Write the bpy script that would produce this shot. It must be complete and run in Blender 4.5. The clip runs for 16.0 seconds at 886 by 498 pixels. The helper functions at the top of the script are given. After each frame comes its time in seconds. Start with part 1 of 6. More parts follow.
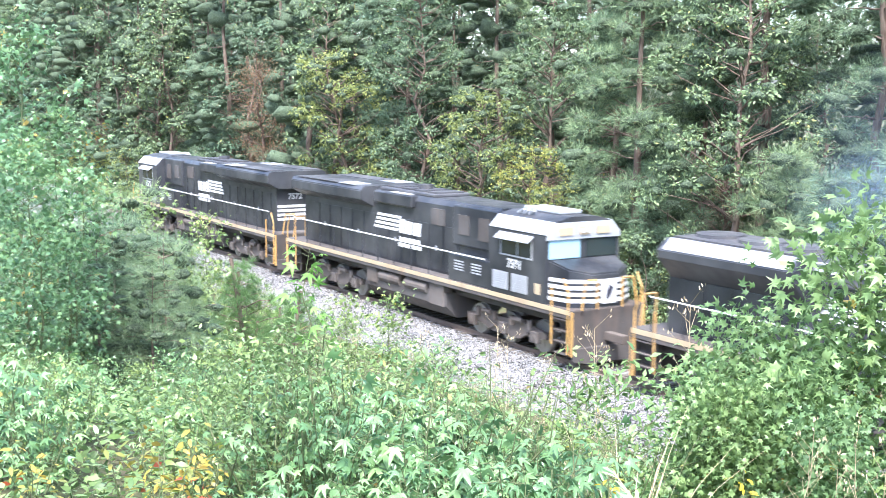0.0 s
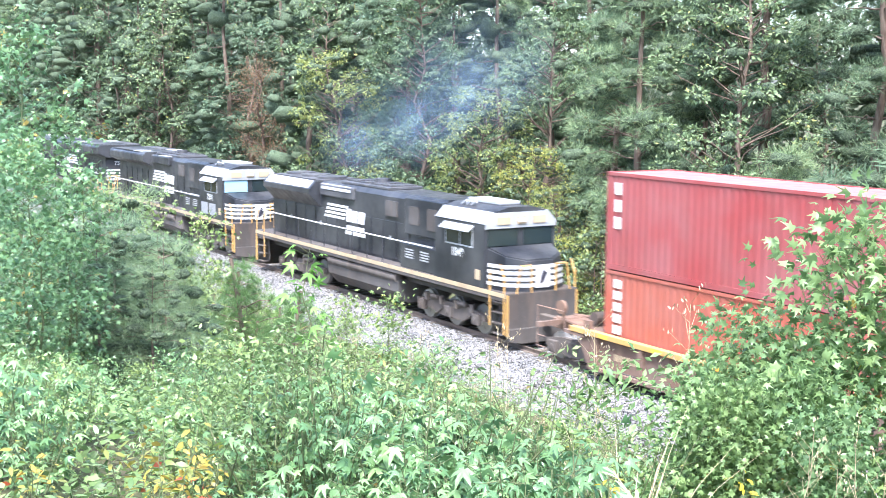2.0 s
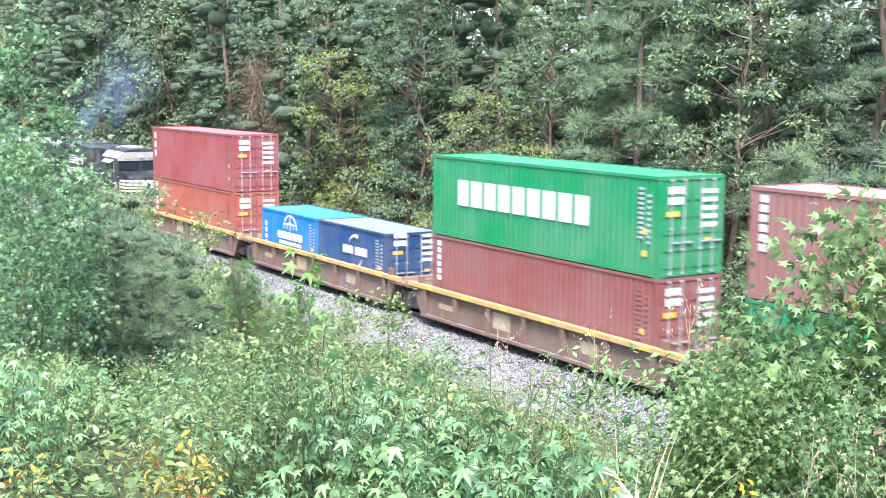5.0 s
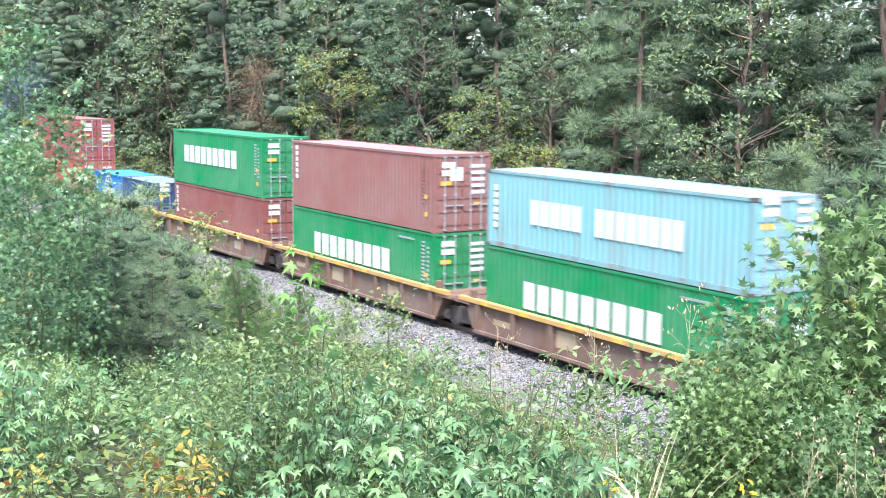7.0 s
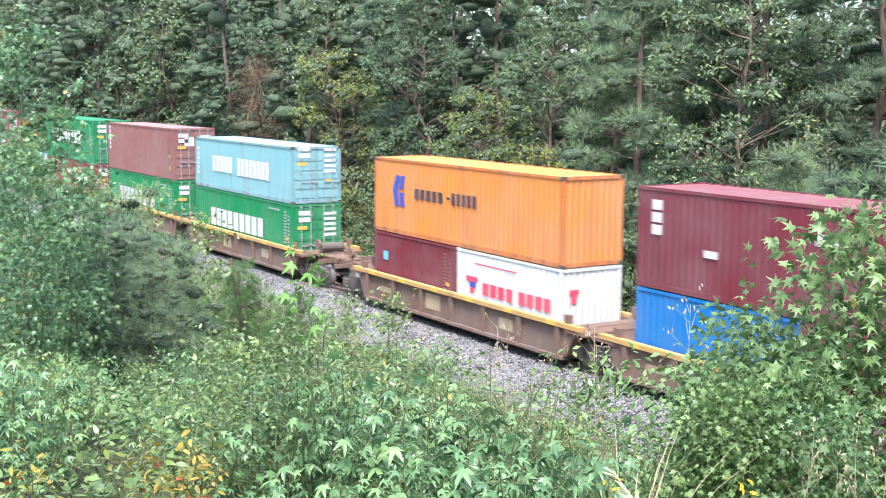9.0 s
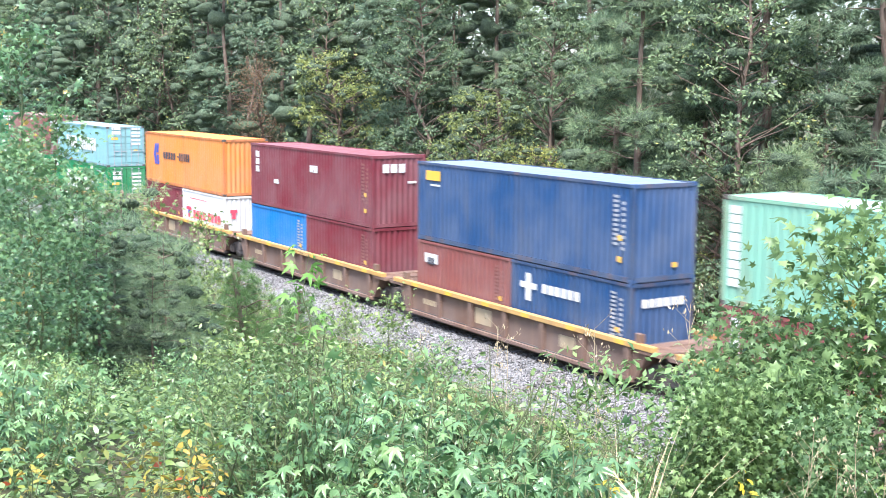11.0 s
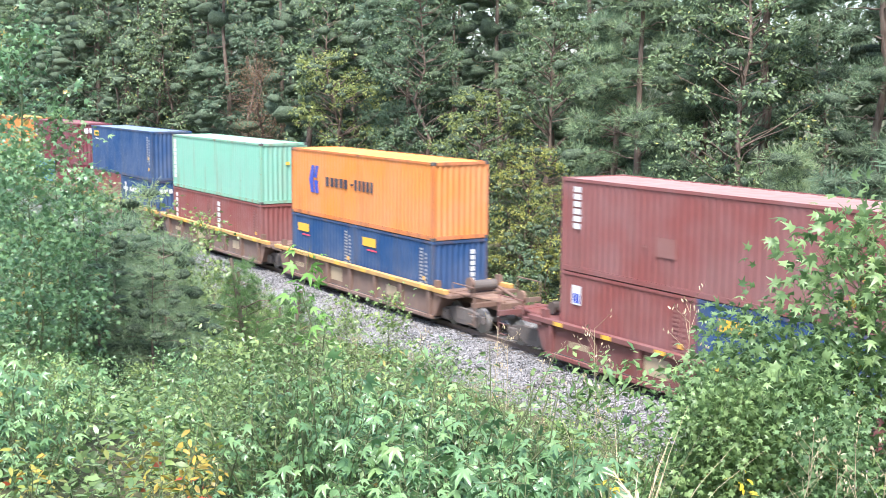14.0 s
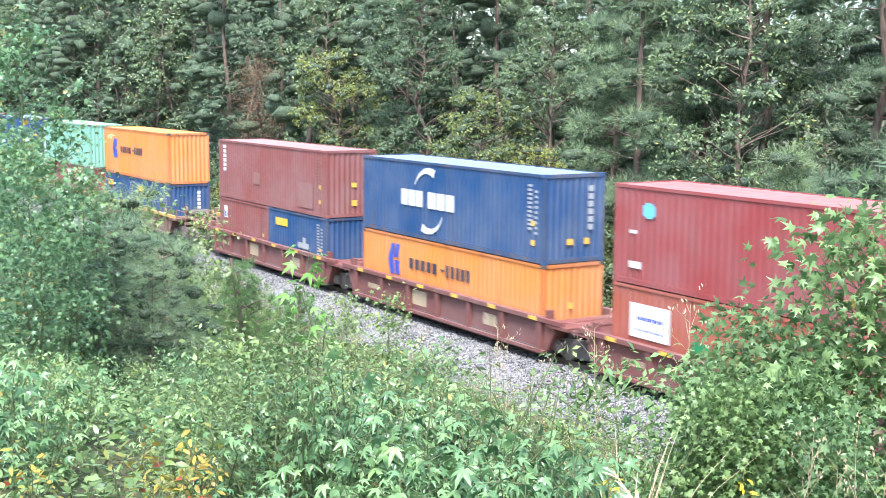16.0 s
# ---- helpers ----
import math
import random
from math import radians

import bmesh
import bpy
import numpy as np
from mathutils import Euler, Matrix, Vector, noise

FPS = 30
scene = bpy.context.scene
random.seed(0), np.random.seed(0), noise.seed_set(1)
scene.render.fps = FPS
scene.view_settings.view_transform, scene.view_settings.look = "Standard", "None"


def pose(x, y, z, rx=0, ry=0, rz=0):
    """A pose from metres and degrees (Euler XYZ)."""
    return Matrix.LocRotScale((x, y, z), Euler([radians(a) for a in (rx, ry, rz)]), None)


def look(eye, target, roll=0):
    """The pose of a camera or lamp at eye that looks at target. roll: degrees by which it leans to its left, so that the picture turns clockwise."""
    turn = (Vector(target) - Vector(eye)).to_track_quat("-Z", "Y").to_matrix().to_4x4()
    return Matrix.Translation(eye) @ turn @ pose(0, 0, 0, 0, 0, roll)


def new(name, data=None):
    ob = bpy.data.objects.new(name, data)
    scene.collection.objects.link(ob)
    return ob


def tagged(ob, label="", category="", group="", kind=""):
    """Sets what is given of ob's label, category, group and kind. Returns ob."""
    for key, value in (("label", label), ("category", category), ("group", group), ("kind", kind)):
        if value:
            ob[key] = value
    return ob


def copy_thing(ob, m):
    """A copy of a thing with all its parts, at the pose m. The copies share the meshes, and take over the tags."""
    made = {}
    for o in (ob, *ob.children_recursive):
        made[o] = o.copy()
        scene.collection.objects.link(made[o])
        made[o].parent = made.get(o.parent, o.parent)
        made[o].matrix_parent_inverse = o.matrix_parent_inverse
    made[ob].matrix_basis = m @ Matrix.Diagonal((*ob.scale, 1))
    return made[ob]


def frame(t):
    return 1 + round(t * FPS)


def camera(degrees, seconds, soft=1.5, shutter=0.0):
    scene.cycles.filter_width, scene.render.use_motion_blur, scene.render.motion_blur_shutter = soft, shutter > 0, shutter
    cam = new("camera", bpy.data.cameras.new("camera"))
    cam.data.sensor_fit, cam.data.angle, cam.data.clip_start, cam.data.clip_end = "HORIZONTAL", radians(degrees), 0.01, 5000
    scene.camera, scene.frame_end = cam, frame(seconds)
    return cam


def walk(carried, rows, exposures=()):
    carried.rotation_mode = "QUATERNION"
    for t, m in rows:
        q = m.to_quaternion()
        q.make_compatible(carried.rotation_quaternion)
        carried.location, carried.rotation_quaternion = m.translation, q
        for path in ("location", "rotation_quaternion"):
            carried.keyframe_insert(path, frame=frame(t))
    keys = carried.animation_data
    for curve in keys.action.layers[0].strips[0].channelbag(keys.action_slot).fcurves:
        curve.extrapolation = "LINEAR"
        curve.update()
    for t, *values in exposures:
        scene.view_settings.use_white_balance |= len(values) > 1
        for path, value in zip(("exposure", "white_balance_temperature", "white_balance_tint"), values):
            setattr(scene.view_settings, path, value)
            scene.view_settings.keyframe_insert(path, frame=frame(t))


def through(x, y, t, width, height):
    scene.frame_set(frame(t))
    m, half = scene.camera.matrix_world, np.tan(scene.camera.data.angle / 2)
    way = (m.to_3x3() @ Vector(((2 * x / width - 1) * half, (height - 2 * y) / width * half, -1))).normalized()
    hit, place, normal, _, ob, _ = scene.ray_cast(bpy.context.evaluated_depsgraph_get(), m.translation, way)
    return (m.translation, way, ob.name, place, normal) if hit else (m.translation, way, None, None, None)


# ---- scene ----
cam = camera(39.82, 16.0, soft=0.6, shutter=0.4)
EYE = (0.0, 0.0, 8.62)
YAW, PITCH = radians(58.22), radians(-7.61)
AIM = (EYE[0] - math.sin(YAW) * math.cos(PITCH), EYE[1] + math.cos(YAW) * math.cos(PITCH), EYE[2] + math.sin(PITCH))
VIEW = look(EYE, AIM, 0.43)
walk(cam, [(0, VIEW), (16, VIEW)], exposures=[(0, 2.03, 5900, 12), (2, 2.04, 5880, 12), (3.5, 1.88, 5900, 12), (7, 1.53, 5950, 12), (9, 1.38, 6000, 12), (11.5, 1.6, 5980, 12), (12, 1.56, 6020, 12), (13.5, 1.4, 6150, 13), (14.5, 1.58, 5980, 11), (15.5, 1.62, 5900, 10), (16, 1.62, 5900, 10)])

# ---- light: a bright, hazy, shadowless day ----
world = bpy.data.worlds.new("hazy_sky")
scene.world = world
world.use_nodes = True
wn = world.node_tree
sky = wn.nodes.new("ShaderNodeTexSky")
sky.sky_type = "NISHITA"
sky.sun_disc = False
sky.sun_elevation, sky.sun_rotation = radians(61), radians(130)
sky.air_density, sky.dust_density, sky.ozone_density = 1.0, 2.5, 1.0
bg = wn.nodes["Background"]
bg.inputs["Strength"].default_value = 0.15
wn.links.new(sky.outputs["Color"], bg.inputs["Color"])
sun_data = bpy.data.lights.new("sun", "SUN")
sun_data.energy, sun_data.angle, sun_data.color = 3.4, radians(20), (1.0, 0.97, 0.93)
sun = new("sun", sun_data)
sun.matrix_world = look((36, -30, 85), (0, 0, 0))

TRACK_Y = 24.26


def run(t):
    """Metres that the train has run by t seconds, towards -x."""
    return 13.53 * t + 0.02625 * t * t


# ---- materials ----
def shader(name):
    m = bpy.data.materials.new(name)
    m.use_nodes = True
    nt = m.node_tree
    return m, nt, nt.nodes["Principled BSDF"]


def noise_node(nt, scale, detail=4.0, stretch=(1, 1, 1), coord="Object"):
    tc = nt.nodes.new("ShaderNodeTexCoord")
    mp = nt.nodes.new("ShaderNodeMapping")
    mp.inputs["Scale"].default_value = stretch
    nz = nt.nodes.new("ShaderNodeTexNoise")
    nz.inputs["Scale"].default_value, nz.inputs["Detail"].default_value = scale, detail
    nt.links.new(tc.outputs[coord], mp.inputs["Vector"])
    nt.links.new(mp.outputs["Vector"], nz.inputs["Vector"])
    return nz.outputs["Fac"]


def ramp(nt, fac, lo, hi, a=(0, 0, 0, 1), b=(1, 1, 1, 1)):
    r = nt.nodes.new("ShaderNodeValToRGB")
    r.color_ramp.elements[0].position, r.color_ramp.elements[1].position = lo, hi
    r.color_ramp.elements[0].color, r.color_ramp.elements[1].color = a, b
    nt.links.new(fac, r.inputs["Fac"])
    return r.outputs["Color"]


def mix(nt, fac, a, b):
    n = nt.nodes.new("ShaderNodeMix")
    n.data_type = "RGBA"
    for key, v in ((0, fac), (6, a), (7, b)):
        if isinstance(v, (int, float)):
            n.inputs[key].default_value = v
        elif isinstance(v, tuple):
            n.inputs[key].default_value = v
        else:
            nt.links.new(v, n.inputs[key])
    return n.outputs[2]


def bump(nt, bsdf, fac, strength, distance):
    b = nt.nodes.new("ShaderNodeBump")
    b.inputs["Strength"].default_value, b.inputs["Distance"].default_value = strength, distance
    nt.links.new(fac, b.inputs["Height"])
    nt.links.new(b.outputs["Normal"], bsdf.inputs["Normal"])


def paint(name, rgb, rough=0.5, dirt=(0.12, 0.09, 0.07), amount=0.45, metal=0.0):
    """Weathered paint on steel: fading in patches, streaks that run down, and small chips."""
    m, nt, bs = shader(name)
    c = (*rgb, 1)
    faded = tuple(min(1, v * 0.8 + 0.07) for v in rgb) + (1,)
    col = mix(nt, ramp(nt, noise_node(nt, 0.55, 5), 0.35, 0.75), c, faded)
    streak = ramp(nt, noise_node(nt, 2.2, 5, (1, 1, 0.12)), 0.52, 0.8, (0, 0, 0, 1), (amount,) * 3 + (1,))
    col = mix(nt, streak, col, (*dirt, 1))
    chips = ramp(nt, noise_node(nt, 14, 3), 0.66, 0.72, (0, 0, 0, 1), (amount,) * 3 + (1,))
    col = mix(nt, chips, col, (*dirt, 1))
    nt.links.new(col, bs.inputs["Base Color"])
    nt.links.new(ramp(nt, noise_node(nt, 3, 4), 0.3, 0.8, (rough - 0.1,) * 3 + (1,), (rough + 0.15,) * 3 + (1,)), bs.inputs["Roughness"])
    bs.inputs["Metallic"].default_value = metal
    bump(nt, bs, noise_node(nt, 5, 5), 0.12, 0.02)
    return m


def leafy(name, a, b, c, shine=0.45, through=0.45, warm_from=0.97, gloss=0.5):
    """Leaves in three colours, varied leaf by leaf and plant by plant, that let light through."""
    m, nt, bs = shader(name)
    geo = nt.nodes.new("ShaderNodeNewGeometry")
    info = nt.nodes.new("ShaderNodeObjectInfo")
    col = ramp(nt, geo.outputs["Random Per Island"], 0.0, 0.9, (*a, 1), (*b, 1))
    warm = ramp(nt, geo.outputs["Random Per Island"], warm_from, warm_from + 0.02)
    col = mix(nt, warm, col, (*c, 1))
    own = ramp(nt, info.outputs["Random"], 0.0, 1.0, (0.72, 0.78, 0.8, 1), (1.2, 1.12, 0.9, 1))
    mul = nt.nodes.new("ShaderNodeMix")
    mul.data_type, mul.blend_type = "RGBA", "MULTIPLY"
    mul.inputs[0].default_value = 1.0
    nt.links.new(col, mul.inputs[6])
    nt.links.new(own, mul.inputs[7])
    nt.links.new(mul.outputs[2], bs.inputs["Base Color"])
    bs.inputs["Roughness"].default_value = shine
    bs.inputs["Specular IOR Level"].default_value = gloss
    tr = nt.nodes.new("ShaderNodeBsdfTranslucent")
    nt.links.new(mul.outputs[2], tr.inputs["Color"])
    ms = nt.nodes.new("ShaderNodeMixShader")
    ms.inputs[0].default_value = through
    nt.links.new(bs.outputs[0], ms.inputs[1])
    nt.links.new(tr.outputs[0], ms.inputs[2])
    nt.links.new(ms.outputs[0], nt.nodes["Material Output"].inputs["Surface"])
    return m


def rough_stuff(name, a, b, scale, rough=0.9, bumpy=0.5, distance=0.03, stretch=(1, 1, 1)):
    m, nt, bs = shader(name)
    col = mix(nt, ramp(nt, noise_node(nt, scale, 6, stretch), 0.35, 0.68), (*a, 1), (*b, 1))
    col = mix(nt, ramp(nt, noise_node(nt, scale * 0.08, 4), 0.4, 0.75, (0, 0, 0, 1), (0.4, 0.4, 0.4, 1)), col, (*[v * 0.6 for v in a], 1))
    nt.links.new(col, bs.inputs["Base Color"])
    bs.inputs["Roughness"].default_value = rough
    bump(nt, bs, noise_node(nt, scale * 2, 6, stretch), bumpy, distance)
    return m


def stones(name):
    """Crushed grey stone: cells of differing grey with deep joints."""
    m, nt, bs = shader(name)
    tc = nt.nodes.new("ShaderNodeTexCoord")
    vo = nt.nodes.new("ShaderNodeTexVoronoi")
    vo.inputs["Scale"].default_value = 16
    nt.links.new(tc.outputs["Object"], vo.inputs["Vector"])
    sep = nt.nodes.new("ShaderNodeSeparateColor")
    nt.links.new(vo.outputs["Color"], sep.inputs[0])
    col = ramp(nt, sep.outputs[0], 0.0, 1.0, (0.07, 0.068, 0.066, 1), (0.32, 0.31, 0.305, 1))
    col = mix(nt, ramp(nt, noise_node(nt, 0.7, 5), 0.5, 0.75, (0, 0, 0, 1), (0.5,) * 3 + (1,)), col, (0.2, 0.17, 0.14, 1))
    nt.links.new(col, bs.inputs["Base Color"])
    bs.inputs["Roughness"].default_value = 0.9
    bump(nt, bs, vo.outputs["Distance"], 1.0, 0.05)
    return m


def glassy(name, rgb, rough=0.08):
    m, nt, bs = shader(name)
    bs.inputs["Base Color"].default_value = (*rgb, 1)
    bs.inputs["Roughness"].default_value = rough
    bs.inputs["Specular IOR Level"].default_value = 0.8
    return m


M = dict(
    black=paint("black_paint", (0.014, 0.016, 0.022), 0.38, (0.07, 0.065, 0.06), 0.4),
    roof_black=paint("dusty_black_paint", (0.05, 0.05, 0.058), 0.42, (0.13, 0.12, 0.11), 0.6),
    grime=paint("grimy_steel", (0.06, 0.05, 0.045), 0.75, (0.16, 0.11, 0.08), 0.6),
    truck=paint("dusty_truck_steel", (0.088, 0.068, 0.056), 0.85, (0.2, 0.15, 0.11), 0.6),
    silver=paint("dull_silver_paint", (0.336, 0.344, 0.36), 0.5, (0.2, 0.18, 0.16), 0.4),
    white=paint("white_paint", (0.64, 0.64, 0.624), 0.5, (0.4, 0.36, 0.3), 0.25),
    cream=paint("sill_cream_paint", (0.44, 0.336, 0.208), 0.6, (0.2, 0.14, 0.1), 0.5),
    yellow=paint("yellow_paint", (0.75, 0.42, 0.03), 0.55, (0.25, 0.16, 0.08), 0.4),
    tan=paint("rusty_yellow_sill_paint", (0.496, 0.288, 0.08), 0.65, (0.25, 0.13, 0.07), 0.7),
    rust=paint("rusty_brown_well_steel", (0.16, 0.092, 0.064), 0.8, (0.32, 0.2, 0.13), 0.8),
    maroon=paint("red_brown_well_paint", (0.16, 0.048, 0.04), 0.65, (0.2, 0.12, 0.09), 0.6),
    steel=paint("worn_steel", (0.35, 0.33, 0.31), 0.4, (0.2, 0.13, 0.09), 0.5, 0.6),
    rail=paint("rail_steel", (0.2, 0.15, 0.12), 0.5, (0.14, 0.08, 0.05), 0.6, 0.4),
    glass=glassy("dark_cab_glass", (0.02, 0.03, 0.035)),
    blue_glass=glassy("pale_blue_windshield", (0.32, 0.5, 0.6), 0.15),
    red=paint("red_container_paint", (0.272, 0.048, 0.048), 0.5, (0.16, 0.07, 0.06), 0.35),
    coral=paint("orange_red_container_paint", (0.336, 0.08, 0.048), 0.5, (0.2, 0.08, 0.06), 0.35),
    brown=paint("red_brown_container_paint", (0.216, 0.064, 0.056), 0.55, (0.16, 0.08, 0.07), 0.4),
    mauve=paint("faded_brown_container_paint", (0.24, 0.096, 0.08), 0.6, (0.2, 0.1, 0.09), 0.4),
    wine=paint("dark_red_container_paint", (0.16, 0.02, 0.032), 0.5, (0.12, 0.05, 0.05), 0.35),
    green=paint("green_container_paint", (0.0032, 0.208, 0.064), 0.5, (0.06, 0.14, 0.07), 0.3),
    aqua=paint("pale_blue_container_paint", (0.19, 0.4, 0.42), 0.55, (0.22, 0.22, 0.18), 0.55),
    mint=paint("mint_green_container_paint", (0.2, 0.44, 0.32), 0.5, (0.22, 0.2, 0.12), 0.55),
    orange=paint("orange_container_paint", (0.64, 0.22, 0.042), 0.5, (0.42, 0.14, 0.05), 0.55),
    blue=paint("bright_blue_container_paint", (0.0064, 0.16, 0.448), 0.5, (0.05, 0.13, 0.25), 0.3),
    navy=paint("dark_blue_container_paint", (0.012, 0.056, 0.16), 0.5, (0.08, 0.09, 0.12), 0.5),
    pale=paint("white_container_paint", (0.624, 0.624, 0.616), 0.5, (0.4, 0.36, 0.3), 0.3),
    pink=paint("red_marking_paint", (0.75, 0.05, 0.1), 0.5, (0.5, 0.2, 0.2), 0.2),
    orange_frame=paint("worn_orange_frame_paint", (0.52, 0.16, 0.035), 0.6, (0.14, 0.06, 0.035), 0.9),
    mint_frame=paint("rusty_mint_frame_paint", (0.2, 0.4, 0.27), 0.65, (0.24, 0.12, 0.06), 1.0),
    aqua_frame=paint("rusty_pale_blue_frame_paint", (0.18, 0.33, 0.35), 0.65, (0.22, 0.11, 0.06), 1.0),
    navy_frame=paint("rusty_blue_frame_paint", (0.02, 0.05, 0.12), 0.65, (0.16, 0.09, 0.06), 0.8),
    ink=paint("dark_marking_paint", (0.03, 0.03, 0.05), 0.5),
    royal=paint("royal_blue_marking_paint", (0.02, 0.06, 0.4), 0.5, (0.1, 0.1, 0.2), 0.2),
    sky_mark=paint("light_blue_marking_paint", (0.15, 0.5, 0.75), 0.5),
    ballast=stones("crushed_stone"),
    soil=rough_stuff("slope_soil_and_litter", (0.09, 0.075, 0.04), (0.07, 0.09, 0.03), 3.0, 0.95, 0.7, 0.05),
    tie=rough_stuff("weathered_tie_wood", (0.09, 0.075, 0.06), (0.17, 0.145, 0.12), 9, 0.9, 0.6, 0.02, (0.3, 4, 4)),
    bark=rough_stuff("pine_bark", (0.11, 0.075, 0.055), (0.24, 0.18, 0.14), 7, 0.95, 0.9, 0.05, (1, 1, 0.25)),
    stem=rough_stuff("green_brown_stem", (0.08, 0.11, 0.04), (0.16, 0.17, 0.08), 14, 0.8, 0.4, 0.01),
    straw=rough_stuff("dry_straw", (0.36, 0.27, 0.15), (0.5, 0.42, 0.28), 12, 0.8, 0.3, 0.01),
    # darker than the leaves: the shade within crowns is put into this colour
    inner=rough_stuff("shade_dark_foliage", (0.045, 0.07, 0.042), (0.16, 0.215, 0.12), 16, 0.95, 1.0, 0.1),
    star_leaf=leafy("sweetgum_leaf", (0.08, 0.17, 0.075), (0.24, 0.39, 0.18), (0.42, 0.3, 0.08), 0.28, 0.3, 0.97),
    mix_leaf=leafy("mixed_weed_leaf", (0.065, 0.125, 0.05), (0.24, 0.35, 0.15), (0.42, 0.33, 0.1), 0.32, 0.32, 0.975),
    bush_leaf=leafy("bright_bush_leaf", (0.1, 0.17, 0.065), (0.27, 0.36, 0.14), (0.55, 0.42, 0.08), 0.32, 0.35, 0.988),
    gum_leaf=leafy("fresh_gum_leaf", (0.11, 0.19, 0.075), (0.28, 0.4, 0.17), (0.5, 0.36, 0.08), 0.38, 0.4, 0.99, 0.4),
    warm_leaf=leafy("yellowing_leaf", (0.16, 0.24, 0.06), (0.46, 0.3, 0.06), (0.45, 0.1, 0.05), 0.4, 0.35, 0.9),
    poplar_leaf=leafy("large_yellow_green_leaf", (0.2, 0.4, 0.08), (0.3, 0.5, 0.12), (0.6, 0.3, 0.08)),
    needle=leafy("pine_needle", (0.11, 0.18, 0.12), (0.25, 0.34, 0.21), (0.22, 0.18, 0.09), 0.6, 0.15, 0.97, 0.2),
    young_needle=leafy("sapling_pine_needle", (0.15, 0.24, 0.14), (0.26, 0.36, 0.21), (0.27, 0.24, 0.12), 0.45, 0.35),
    cedar=leafy("cedar_spray", (0.12, 0.22, 0.08), (0.22, 0.34, 0.12), (0.25, 0.3, 0.1), 0.5, 0.3),
    oak_leaf=leafy("forest_leaf", (0.09, 0.15, 0.09), (0.2, 0.28, 0.16), (0.3, 0.3, 0.1), 0.5, 0.22, 0.97, 0.35),
    gold_leaf=leafy("yellow_green_forest_leaf", (0.22, 0.28, 0.09), (0.42, 0.44, 0.15), (0.46, 0.42, 0.14), 0.5),
    dry_leaf=leafy("brown_dry_leaf", (0.2, 0.13, 0.08), (0.28, 0.19, 0.13), (0.3, 0.12, 0.06)),
    goldenrod=leafy("goldenrod_flower", (0.6, 0.45, 0.03), (0.75, 0.6, 0.08), (0.6, 0.5, 0.1)),
)
# roofs paler than the sides: dust and chalk, plus sky sheen put into the colour
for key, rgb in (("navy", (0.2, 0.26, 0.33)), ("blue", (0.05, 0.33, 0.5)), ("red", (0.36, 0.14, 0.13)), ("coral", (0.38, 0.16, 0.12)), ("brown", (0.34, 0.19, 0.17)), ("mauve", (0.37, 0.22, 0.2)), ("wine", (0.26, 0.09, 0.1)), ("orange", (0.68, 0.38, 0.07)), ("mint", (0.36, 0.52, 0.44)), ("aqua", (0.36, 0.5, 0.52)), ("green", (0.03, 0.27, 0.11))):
    M[key + "_roof"] = paint("chalk_and_sky_sheen_" + key + "_roof_paint", rgb, 0.55, (0.2, 0.17, 0.14), 0.4)
m, nt, bs = shader("thin_exhaust_haze")
tc = nt.nodes.new("ShaderNodeTexCoord")
gr = nt.nodes.new("ShaderNodeTexGradient")
gr.gradient_type = "SPHERICAL"
mp = nt.nodes.new("ShaderNodeMapping")
mp.inputs["Scale"].default_value = (0.24, 0.24, 0.4)
nt.links.new(tc.outputs["Object"], mp.inputs["Vector"])
nt.links.new(mp.outputs["Vector"], gr.inputs["Vector"])
mulm = nt.nodes.new("ShaderNodeMath")
mulm.operation = "MULTIPLY"
nt.links.new(gr.outputs["Fac"], mulm.inputs[0])
nt.links.new(ramp(nt, noise_node(nt, 0.5, 5), 0.3, 0.8, (0, 0, 0, 1), (0.24, 0.24, 0.24, 1)), mulm.inputs[1])
nt.links.new(mulm.outputs[0], bs.inputs["Alpha"])
bs.inputs["Base Color"].default_value = (0.22, 0.32, 0.48, 1)
bs.inputs["Roughness"].default_value = 1.0
M["smoke"] = m


# ---- building blocks ----
def mesh_ob(name, bm, material, parent=None, label="", at=None):
    me = bpy.data.meshes.new(name)
    bm.to_mesh(me)
    bm.free()
    me.materials.append(material)
    ob = new(name, me)
    ob.parent = parent
    if at is not None:
        ob.matrix_basis = at
    if label:
        ob["label"] = label
    return ob


def part(name, bm, material, parent, label="", at=None):
    return mesh_ob(name, bm, material, parent, label, at)


def again(ob, m):
    """The same part once more, on the same mesh, at another place."""
    o = ob.copy()
    scene.collection.objects.link(o)
    o.matrix_basis = m
    return o


def thing(name, label, category, group="", at=None, kind=""):
    ob = new(name)
    ob.empty_display_size = 0.2
    if at is not None:
        ob.matrix_basis = at
    return tagged(ob, label, category, group, kind)


def box(x0, x1, y0, y1, z0, z1, bm=None, bevel=0.0):
    bm = bm or bmesh.new()
    vs = bmesh.ops.create_cube(bm, size=1.0)["verts"]
    bmesh.ops.scale(bm, vec=(x1 - x0, y1 - y0, z1 - z0), verts=vs)
    bmesh.ops.translate(bm, vec=((x0 + x1) / 2, (y0 + y1) / 2, (z0 + z1) / 2), verts=vs)
    if bevel:
        es = list({e for v in vs for e in v.link_edges})
        bmesh.ops.bevel(bm, geom=es, offset=bevel, segments=2, profile=0.5, affect="EDGES")
    return bm


